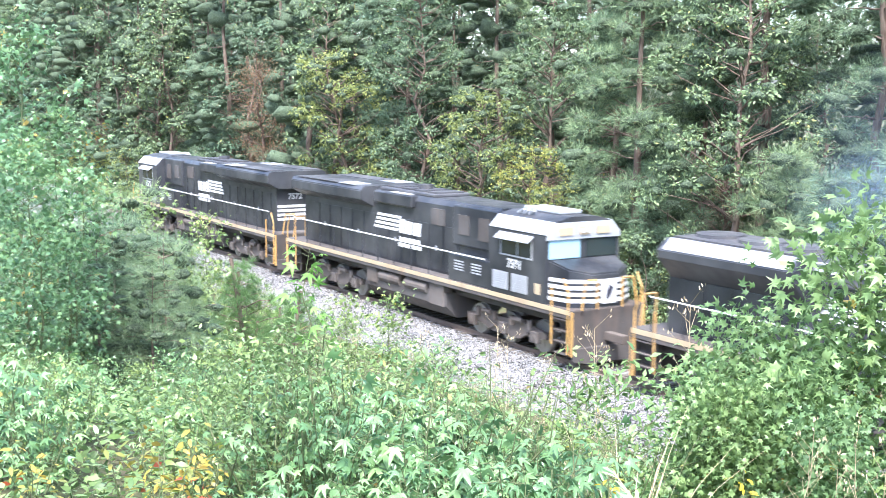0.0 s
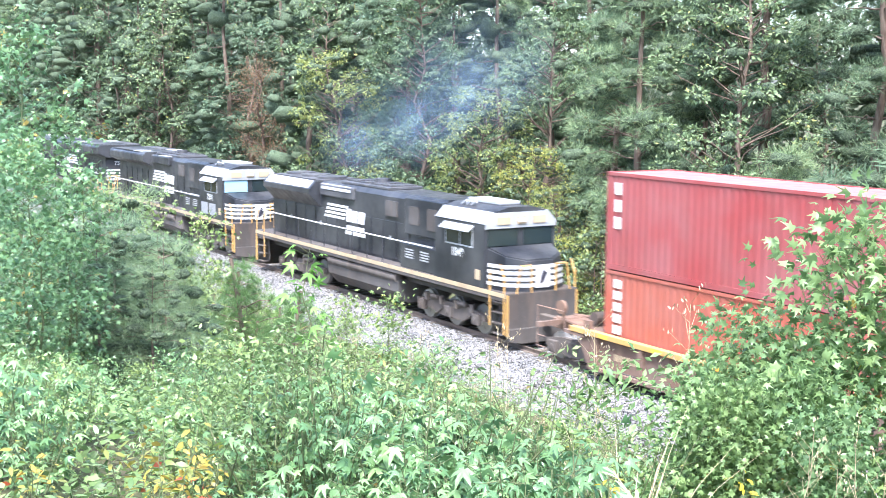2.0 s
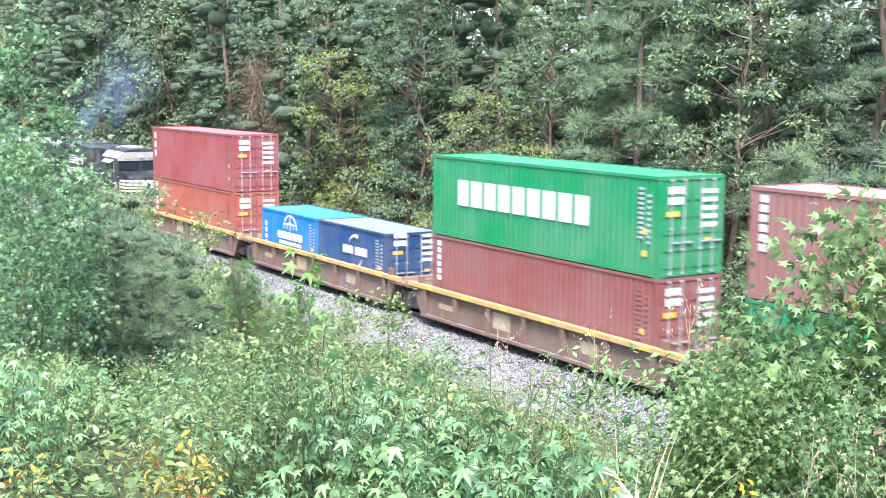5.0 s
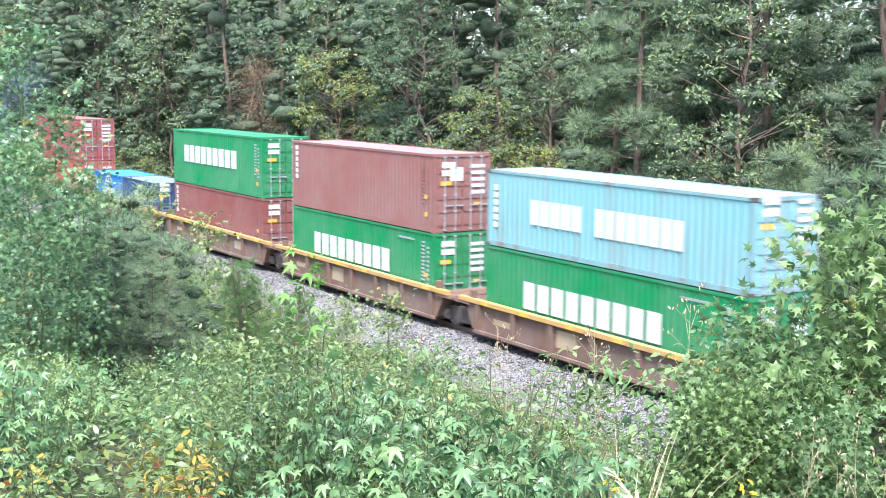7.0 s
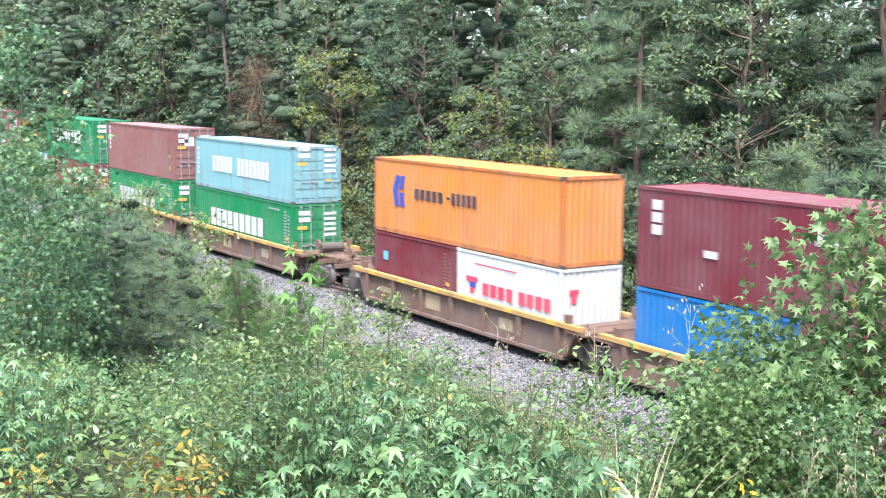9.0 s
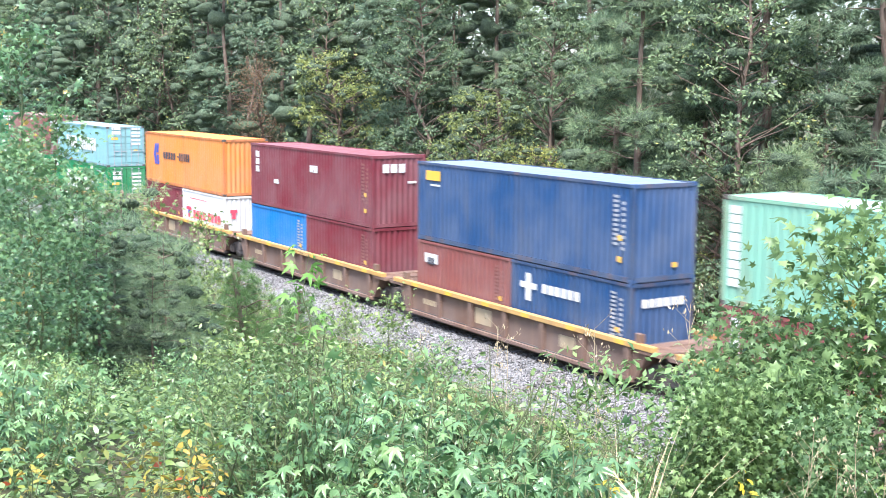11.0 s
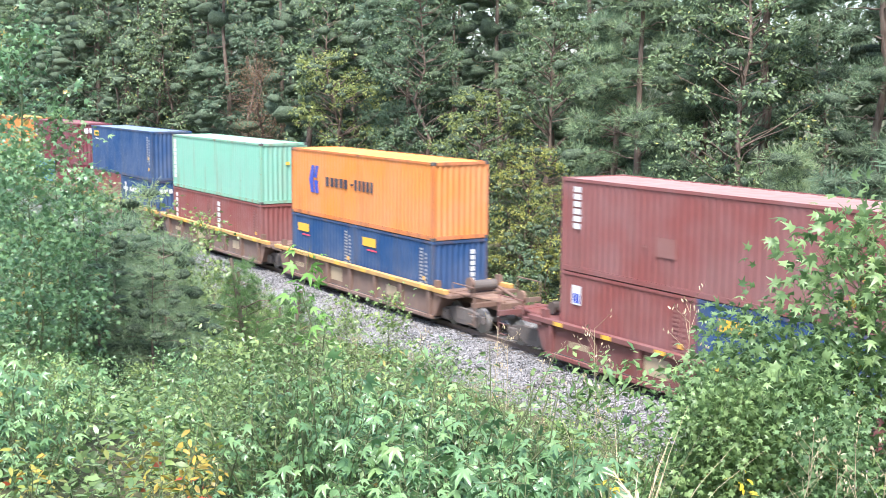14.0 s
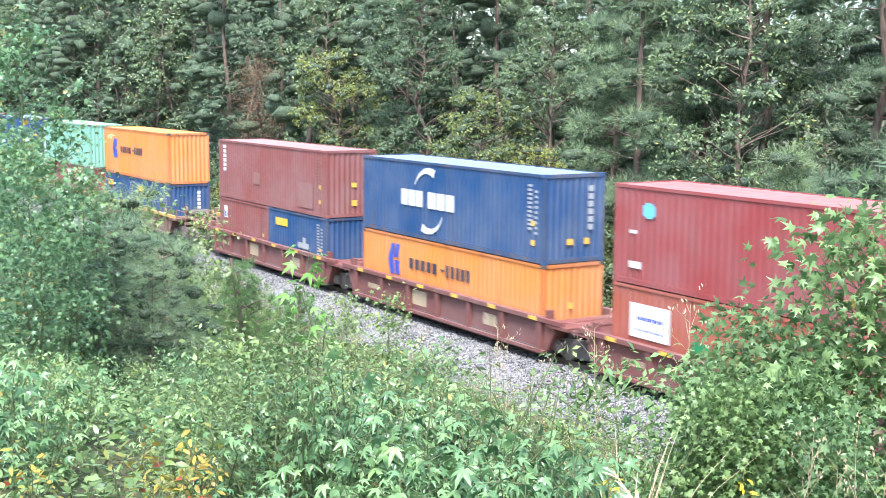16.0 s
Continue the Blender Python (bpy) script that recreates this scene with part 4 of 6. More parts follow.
    bm = box(10.42, 10.44, -0.28, 0.3, 1.92, 2.6)
    part("nose_emblem", bm, M["white"], nose, "white emblem")
    part("nose_emblem_dark", prism([(-0.12, 2.0), (0.05, 2.1), (0.2, 2.4), (0.02, 2.52), (-0.08, 2.3)], 10.44, 10.445, "x"), M["ink"], nose)
    # painted speed lines and emblem on both hood sides
    hx = 0.955 + 0.03
    for s in (-1, 1):
        bm = bmesh.new()
        dx = -2.2 if flared else -1.2
        for k in range(4):
            z = 3.02 + k * 0.165
            e = 0.09 * k
            o = s * (hx + 0.004)
            bm.faces.new([bm.verts.new(v) for v in ((dx - 1.9 * 1 + e, o, z), (dx + e, o, z), (dx + 0.1 + e, o, z + 0.11), (dx - 1.9 + 0.1 * 1 + e, o, z + 0.11))])
        part("speed_lines", bm, M["white"], hood, "white painted stripes")
        bm = bmesh.new()
        for p in ((0.15, 0.55, 0.0, 0.55), (0.62, 1.1, 0.0, 0.5), (1.2, 1.75, 0.0, 0.5)):
            o = s * (hx + 0.004)
            bm.faces.new([bm.verts.new(v) for v in ((dx + p[0], o, 2.98 + p[2]), (dx + p[1], o, 2.98 + p[2]), (dx + p[1] + 0.1, o, 2.98 + p[3]), (dx + p[0] + 0.08, o, 2.98 + p[3]))])
        for x0, x1, z0, z1 in row_of_bars(7, dx + 0.2, dx + 1.8, 2.68, 2.84) + row_of_bars(8, dx + 0.1, dx + 1.9, 2.45, 2.61):
            bm.faces.new([bm.verts.new(v) for v in ((x0, s * (hx + 0.004), z0), (x1, s * (hx + 0.004), z0), (x1, s * (hx + 0.004), z1), (x0, s * (hx + 0.004), z1))])
        part("side_emblem", bm, M["white"], hood, "white painted emblem")
    # rear end: stripes and number
    bm = bmesh.new()
    for k in range(4):
        box(-9.512, -9.504, -0.9, 0.9, 2.3 + k * 0.2, 2.42 + k * 0.2, bm)
    part("rear_stripe", bm, M["white"], hood, "white rear stripes")
    put_text(number, 0.36, hood, pose(-9.512, 0, 3.3, 90, 0, -90))
    # fuel tank and reservoirs
    bm = prism([(-1.35, 0.75), (-1.35, 1.2), (1.35, 1.2), (1.35, 0.75), (0.9, 0.3), (-0.9, 0.3)], -3.0, 3.0, "x")
    part("fuel_tank", bm, M["grime"], ob)
    if flared:
        for s in (-1, 1):
            part("air_reservoir", rod((-2.9, s * 1.25, 1.3), (2.9, s * 1.25, 1.3), 0.2, None, 14), M["truck"], ob)
    else:
        for s in (-1, 1):
            bm = rod((-1.9, s * 1.22, 1.22), (-0.3, s * 1.22, 1.22), 0.24, None, 14)
            rod((0.1, s * 1.22, 1.22), (1.7, s * 1.22, 1.22), 0.24, bm, 14)
            box(-2.9, -2.1, s * 1.2 - 0.2, s * 1.2 + 0.2, 0.9, 1.5, bm)
            box(1.9, 2.9, s * 1.2 - 0.2, s * 1.2 + 0.2, 0.7, 1.5, bm, 0.03)
            part("air_reservoir", bm, M["truck"], ob)
    truck(ob, 6.3, 3, 1.85, 0.53, 1.02, M["truck"], True)
    truck(ob, -6.3, 3, 1.85, 0.53, 1.02, M["truck"], True)
    # ends: pilots, steps, couplers, rails
    for sx in (-1, 1):
        e = sx * hl
        bm = box(min(e, e - sx * 0.1), max(e, e - sx * 0.1), -1.45, 1.45, 0.55, deck - 0.05)
        prism([(-1.4, 0.2), (-1.4, 0.6), (1.4, 0.6), (1.4, 0.2), (0.9, 0.1), (-0.9, 0.1)], min(e, e + sx * 0.12), max(e, e + sx * 0.12), "x", bm)
        for sy in (-1, 1):
            box(min(e, e - sx * 0.9), max(e, e - sx * 0.9), sy * 1.15 - 0.02, sy * 1.15 + 0.02, 0.4, deck - 0.05, bm)
        part("pilot", bm, M["grime"], ob)
        part("coupler", box(min(e, e + sx * 0.85), max(e, e + sx * 0.85), -0.14, 0.14, 0.75, 1.03, bevel=0.03), M["truck"], ob)
        for s in (-1, 1):
            bm = bmesh.new()
            for k in range(4):
                xx = e - sx * 0.55
                box(min(xx - 0.32, xx + 0.32), max(xx - 0.32, xx + 0.32), min(s * 1.2, s * 1.48), max(s * 1.2, s * 1.48), 0.35 + k * 0.36, 0.39 + k * 0.36, bm)
            part("step", bm, M["grime"], ob)
            bm = path_rod([(e - sx * 0.15, s * 1.47, 0.4), (e - sx * 0.15, s * 1.47, 2.3), (e - sx * 0.4, s * 1.47, 2.75)], 0.03)
            path_rod([(e - sx * 1.0, s * 1.47, 0.6), (e - sx * 1.0, s * 1.47, 2.4)], 0.03, bm)
            path_rod([(e + sx * 0.05, s * 0.5, deck), (e + sx * 0.05, s * 0.5, 2.7), (e + sx * 0.05, s * 0.95, 2.7), (e + sx * 0.05, s * 1.1, deck)], 0.03, bm)
            box(min(e - sx * 0.02, e + sx * 0.02), max(e - sx * 0.02, e + sx * 0.02), min(s * 1.4, s * 1.47), max(s * 1.4, s * 1.47), 0.35, 1.75, bm)
            part("grab_rail", bm, M["tan"], ob, "yellow grab rails")
    for s in (-1, 1):
        bm = path_rod([(-9.7, s * 1.44, 2.78), (5.6, s * 1.44, 2.78)], 0.025)
        post = None
        part("handrail", bm, M["white"], ob, "white handrail")
        for k in range(10):
            m4 = pose(-9.6 + k * 1.28, s * 1.44, deck)
            if post is None:
                post = part("handrail_post", path_rod([(0, 0, 0), (0, 0, 1.0)], 0.022), bk, ob, at=m4)
            else:
                again(post, m4)
    MOVERS.append((ob, x, turn, 0))
    return ob


locomotive("1049", -16.05, 0, "black diesel locomotive with a flared radiator and white stripes", True)
locomotive("7581", -39.75, 0, "black diesel locomotive with wide overhanging radiator, cab facing backwards", False)
locomotive("7572", -61.9, 180, "black diesel locomotive leading the train, long hood at the rear", False)


# ---- exhaust ----
def smoke():
    ob = thing("exhaust_smoke", "thin blue-grey diesel exhaust drifting over the locomotives", "smoke", kind="stuff")
    rng = random.Random(8)
    for k in range(7):
        v, f, n = [], [], 10
        for i in range(n + 1):
            for j in range(n + 1):
                a, c = (i / n - 0.5) * 8.4, (j / n - 0.5) * 5
                v.append((a, 0.35 * math.sin(a * 0.7 + k) + 0.3 * math.cos(c * 1.1), c))
        f = [(i * (n + 1) + j, (i + 1) * (n + 1) + j, (i + 1) * (n + 1) + j + 1, i * (n + 1) + j + 1) for i in range(n) for j in range(n)]
        puff = bulk("puff", v, f, M["smoke"], ob)
        puff.matrix_basis = pose(k * 1.7 - 2, rng.uniform(-0.6, 2.5), 6.4 + 0.5 * k + rng.uniform(-0.5, 0.7), 0, rng.uniform(-25, 10), rng.uniform(-12, 12))
    MOVERS.append((ob, -17.5, 0, 0))


smoke()


# ---- plants ----
def star_template():
    pts = [(0, 0, 0)]
    for a, r in ((-118, 0.62), (-88, 0.3), (-58, 0.9), (-28, 0.36), (0, 1.1), (28, 0.36), (58, 0.9), (88, 0.3), (118, 0.62)):
        t = radians(a)
        pts.append((0.28 + r * math.cos(t) * 0.72, r * math.sin(t) * 0.72, -0.26 * r * r))
    pts.append((0.28, 0, 0.04))
    c = len(pts) - 1
    return np.array(pts), np.array([(c, i, i + 1) for i in range(0, c - 1)] + [(c, c - 1, 0)])


def oval_template():
    return np.array([(0, 0, 0), (0.35, -0.2, 0.03), (0.75, -0.15, 0.0), (1.05, 0, -0.1), (0.75, 0.15, 0.0), (0.35, 0.2, 0.03)]), np.array([(0, 1, 5), (1, 2, 5), (5, 2, 4), (2, 3, 4)])


def quad_template():
    return np.array([(0, 0, 0), (0.45, -0.24, 0.05), (1, 0, -0.1), (0.45, 0.24, 0.05)]), np.array([(0, 1, 2), (0, 2, 3)])


def needle_template():
    return np.array([(0, -0.033, 0), (0.12, 0.033, 0), (1, 0, 0)]), np.array([(0, 1, 2)])


STAR, OVAL, QUAD, NEEDLE = star_template(), oval_template(), quad_template(), needle_template()


NEEDLE_FINE = (NEEDLE[0] * [1, 0.55, 1], NEEDLE[1])


def scatter(tmpl, pos, out, size, rng, up=1.0):
    """Leaves at pos that point along out, their faces turned mostly upwards."""
    v, f = tmpl
    pos, out = np.asarray(pos, float), np.asarray(out, float)
    n = len(pos)
    out = out / (np.linalg.norm(out, axis=1, keepdims=True) + 1e-9)
    nrm = rng.normal(0, 0.55, (n, 3)) + np.array([0, 0, up])
    side = np.cross(nrm, out)
    side /= np.linalg.norm(side, axis=1, keepdims=True) + 1e-9
    nrm = np.cross(out, side)
    s = np.broadcast_to(np.asarray(size, float), (n,))[:, None, None]
    w = pos[:, None] + s * (v[None, :, :1] * out[:, None] + v[None, :, 1:2] * side[:, None] + v[None, :, 2:] * nrm[:, None])
    return w.reshape(-1, 3), (f[None] + len(v) * np.arange(n)[:, None, None]).reshape(-1, f.shape[1])


def join(pieces):
    vs, fs, k = [], [], 0
    for v, f in pieces:
        vs.append(np.asarray(v, float))
        fs.append(np.asarray(f) + k)
        k += len(v)
    return np.concatenate(vs), np.concatenate(fs)


def tube(points, radii, n=5):
    p = np.asarray(points, float)
    d = np.gradient(p, axis=0)
    d /= np.linalg.norm(d, axis=1, keepdims=True) + 1e-9
    ref = np.array([0.31, 0.95, 0.05])
    a = np.cross(d, ref)
    a /= np.linalg.norm(a, axis=1, keepdims=True) + 1e-9
    b = np.cross(d, a)
    t = np.arange(n) * 2 * np.pi / n
    ring = p[:, None] + np.asarray(radii)[:, None, None] * (np.cos(t)[None, :, None] * a[:, None] + np.sin(t)[None, :, None] * b[:, None])
    f = [(i * n + k, i * n + (k + 1) % n, (i + 1) * n + (k + 1) % n, (i + 1) * n + k) for i in range(len(p) - 1) for k in range(n)]
    return ring.reshape(-1, 3), np.array(f)


def bent(a, b, rng, wobble, n=5, sag=0.0):
    t = np.linspace(0, 1, n)[:, None]
    a, b = np.asarray(a, float), np.asarray(b, float)
    p = a + (b - a) * t + rng.normal(0, wobble, (n, 3)) * np.sin(t * np.pi)
    p[:, 2] -= sag * (t[:, 0] ** 2)
    return p


def pine(seed, height, first, reach, clumps, needle=0.3, mat="needle", needles=26, label="", trunk_r=0.19, tmpl=NEEDLE):
    rng = np.random.default_rng(seed)
    ob = thing("pine_tree", label, "tree", "trees of the wood")
    axis = bent((0, 0, -0.3), (rng.normal(0, 0.4), rng.normal(0, 0.4), height), rng, height * 0.003, 9)
    wood = [tube(axis, np.linspace(trunk_r, 0.03, 9), 8)]
    pos, out = [], []
    z = first * height
    while z < height * 0.99:
        k = (z / height - first) / (1 - first)
        lean = np.array([np.interp(z, axis[:, 2], axis[:, 0]), np.interp(z, axis[:, 2], axis[:, 1]), z])
        r = reach * (1 - k) ** 0.6 * rng.uniform(0.5, 1.2) + 0.25
        a0 = rng.uniform(0, 6.28)
        nb = rng.integers(4, 7)
        for i in range(nb):
            a = a0 + i * 6.28 / nb + rng.normal(0, 0.25)
            l = r * rng.uniform(0.55, 1.1)
            tip = lean + np.array([math.cos(a) * l, math.sin(a) * l, l * rng.uniform(0.05, 0.4)])
            br = bent(lean, tip, rng, 0.05 * l, 5, -0.05 * l)
            wood.append(tube(br, np.linspace(max(0.012, trunk_r * 0.22 * (1 - k * 0.7)), 0.006, 5), 3))
            for c in range(clumps):
                t = 0.5 + 0.5 * (c + rng.uniform(0, 1)) / clumps
                base = np.array([np.interp(t, np.linspace(0, 1, 5), br[:, q]) for q in range(3)]) + rng.normal(0, 0.05 + 0.07 * l, 3) * [1, 1, 0.6]
                way = (tip - lean) / (np.linalg.norm(tip - lean) + 1e-6)
                o = rng.normal(0, 1, (needles, 3))
                o /= np.linalg.norm(o, axis=1, keepdims=True)
                o = o + way * 0.5 + np.array([0, 0, 0.45])
                pos.append(base + o * 0.05 * needle)
                out.append(o)
        z += height * (1 - first) / rng.uniform(13, 18)
    pos, out = np.concatenate(pos), np.concatenate(out)
    v, f = scatter(tmpl, pos, out, needle * rng.uniform(0.7, 1.2, len(pos)), rng, 0)
    w = join(wood)
    bulk("trunk", w[0], w[1], M["bark"], ob)
    bulk("crown", v, f, M[mat], ob)
    return ob


def broadleaf(seed, height, first, reach, clusters, per, leaf, mat, label, name="broadleaf_tree", category="tree", group="trees of the wood", trunk_r=0.15, tmpl=QUAD, spread=0.5, tilt=0.9):
    rng = np.random.default_rng(seed)
    ob = thing(name, label, category, group)
    axis = bent((0, 0, -0.3), (rng.normal(0, 0.06) * height, rng.normal(0, 0.06) * height, height * 0.92), rng, height * 0.02, 8)
    wood = [tube(axis, np.linspace(trunk_r, trunk_r * 0.15, 8), 7)]
    pos, out = [], []
    for i in range(clusters):
        k = rng.uniform(0, 1)
        z = height * (first + (1 - first) * k)
        w = reach * (math.sin(math.pi * (0.12 + 0.82 * k)) ** 0.8) * rng.uniform(0.35, 1.1)
        a = rng.uniform(0, 6.28)
        root_z = max(0.1, z - w * rng.uniform(0.3, 0.8))
        root = np.array([np.interp(root_z, axis[:, 2], axis[:, 0]), np.interp(root_z, axis[:, 2], axis[:, 1]), min(root_z, axis[-1, 2])])
        tip = root * [1, 1, 0] + np.array([math.cos(a) * w, math.sin(a) * w, z])
        br = bent(root, tip, rng, 0.06 * w, 4)
        wood.append(tube(br, np.linspace(max(0.003, trunk_r * 0.25), max(0.0018, trunk_r * 0.06), 4), 4))
        m = int(per * rng.uniform(0.6, 1.3))
        t = rng.uniform(0.45, 1.05, m)[:, None]
        q = root + (tip - root) * t + rng.normal(0, spread, (m, 3)) * np.array([1, 1, 0.6])
        o = rng.normal(0, 0.6, (m, 3)) + (q - root) * 0.5 / max(0.2, w) + np.array([0, 0, -0.25])
        pos.append(q)
        out.append(o)
    pos, out = np.concatenate(pos), np.concatenate(out)
    v, f = scatter(tmpl, pos, out, leaf * rng.uniform(0.6, 1.25, len(pos)), rng, tilt)
    w = join(wood)
    woody = bulk("trunk" if category == "tree" else "stem", w[0], w[1], M["bark" if category == "tree" else "stem"], ob)
    if category != "tree":
        woody["kind"] = "stuff"
    bulk("crown" if category == "tree" else "foliage", v, f, M[mat], ob)
    return ob


def weed(seed, height, stems, leaf, mat, tmpl, label, name="wild_plant", category="plant", group="", per=14, spread=0.35, tip_only=False, stalks=True):
    """Upright stems with leaves on stalks all along them."""
    rng = np.random.default_rng(seed)
    ob = thing(name, label, category, group)
    wood, pos, out = [], [], []
    for s in range(stems):
        a = rng.uniform(0, 6.28)
        r = spread * math.sqrt(rng.uniform(0, 1))
        h = height * rng.uniform(0.65, 1.0)
        foot = np.array([math.cos(a) * 0.004, math.sin(a) * 0.004, -0.15])
        top = np.array([math.cos(a) * r * 1.3, math.sin(a) * r * 1.3, h])
        st = bent(foot, top, rng, 0.05 * h, 6)
        wood.append(tube(st, np.linspace(0.004 + 0.006 * height, 0.002, 6), 4))
        for i in range(per):
            t = (0.6 if tip_only else 0.22) + (0.38 if tip_only else 0.78) * (i + rng.uniform(0, 1)) / per
            base = np.array([np.interp(t, np.linspace(0, 1, 6), st[:, q]) for q in range(3)])
            b = rng.uniform(0, 6.28)
            d = np.array([math.cos(b), math.sin(b), rng.uniform(0.0, 0.7)])
            l = leaf * rng.uniform(0.5, 1.1) * (1.4 - 0.6 * t)
            tip = base + d * l
            if stalks:
                wood.append(tube(np.array([base, tip]), [0.0022, 0.0014], 3))
            pos.append(tip if stalks else base + d * l * 0.4)
            out.append([d[0], d[1], rng.uniform(-0.7, 0.15)])
    v, f = scatter(tmpl, pos, out, leaf * rng.uniform(0.6, 1.2, len(pos)), rng, 1.1)
    w = join(wood)
    bulk("stem", w[0], w[1], M["stem"], ob)["kind"] = "stuff"
    bulk("foliage", v, f, M[mat], ob)
    return ob


def place(ob, x, y, turn=0.0, scale=1.0, sink=0.0):
    """Stands a plant on the slope."""
    ob.matrix_basis = pose(x, y, ground_z(x, y) - sink, 0, 0, turn) @ Matrix.Scale(scale, 4)
    return ob


def more(ob, x, y, turn, scale):
    c = copy_thing(ob, pose(x, y, ground_z(x, y), 0, 0, turn))
    c.scale = (scale,) * 3
    return c


PINE_NEEDLE = (NEEDLE[0] * [1, 0.95, 1], NEEDLE[1])
COARSE_NEEDLE = (NEEDLE[0] * [1, 1.3, 1], NEEDLE[1])


def lobed_template():
    """A sweetgum leaf: five long drooping lobes with narrow bays between them."""
    pts, tri = [(0.25, 0, 0.05)], []
    lobes = ((-108, 0.58), (-54, 0.9), (0, 1.05), (54, 0.9), (108, 0.58))

    def put(deg, r, drop):
        t = radians(deg)
        pts.append((0.25 + r * 0.75 * math.cos(t), r * 0.75 * math.sin(t), -drop))
        return len(pts) - 1
    bays = [put(-150, 0.22, 0.0)] + [put(a, 0.34, 0.03) for a in (-80, -27, 27, 80)] + [put(150, 0.22, 0.0)]
    for i, (a, r) in enumerate(lobes):
        left, tip, right = put(a - 13, r * 0.6, 0.1), put(a, r, 0.34 * r), put(a + 13, r * 0.6, 0.1)
        tri += [(0, bays[i], left), (0, left, tip), (0, tip, right), (0, right, bays[i + 1])]
    return np.array(pts), np.array(tri)


LOBED = lobed_template()


def ico_template():
    g = (1 + 5 ** 0.5) / 2
    v = np.array([(-1, g, 0), (1, g, 0), (-1, -g, 0), (1, -g, 0), (0, -1, g), (0, 1, g), (0, -1, -g), (0, 1, -g), (g, 0, -1), (g, 0, 1), (-g, 0, -1), (-g, 0, 1)]) / (1 + g * g) ** 0.5
    f = np.array([(0, 11, 5), (0, 5, 1), (0, 1, 7), (0, 7, 10), (0, 10, 11), (1, 5, 9), (5, 11, 4), (11, 10, 2), (10, 7, 6), (7, 1, 8), (3, 9, 4), (3, 4, 2), (3, 2, 6), (3, 6, 8), (3, 8, 9), (4, 9, 5), (2, 4, 11), (6, 2, 10), (8, 6, 7), (9, 8, 1)])
    return v, f


ICO = ico_template()


def clothe(centres, radii, per, tmpl, size, rng, up, droop=0.0, heart=0.86):
    """Clumps of foliage: leaves that stand off round each centre, and a solid core inside it, coloured dark for the
    shade.
    """
    c, r = np.asarray(centres, float), np.asarray(radii, float)
    n = len(c)
    d = rng.normal(0, 1, (n * per, 3))
    d /= np.linalg.norm(d, axis=1, keepdims=True)
    d[:, 2] = d[:, 2] * 0.85 + 0.22
    k = np.repeat(np.arange(n), per)
    pos = c[k] + d * r[k] * rng.uniform(0.55, 1.02, (n * per, 1))
    out = d + rng.normal(0, 0.45, d.shape) + [0, 0, -droop]
    leaves = scatter(tmpl, pos, out, size * rng.uniform(0.65, 1.25, n * per), rng, up)
    # added solid core that blocks light, in place of dense inner twigs and leaves
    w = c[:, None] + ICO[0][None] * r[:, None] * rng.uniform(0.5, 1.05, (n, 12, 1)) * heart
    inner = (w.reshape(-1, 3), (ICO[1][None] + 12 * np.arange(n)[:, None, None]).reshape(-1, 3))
    return leaves, inner


def leafed(ob, wood, leaves, inner, mat, woody="trunk", bark="bark", crown="crown"):
    w = join(wood)
    bulk(woody, w[0], w[1], M[bark], ob)
    bulk(crown, leaves[0], leaves[1], M[mat], ob)
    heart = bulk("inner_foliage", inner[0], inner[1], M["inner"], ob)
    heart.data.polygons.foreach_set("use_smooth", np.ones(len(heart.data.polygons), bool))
    return ob


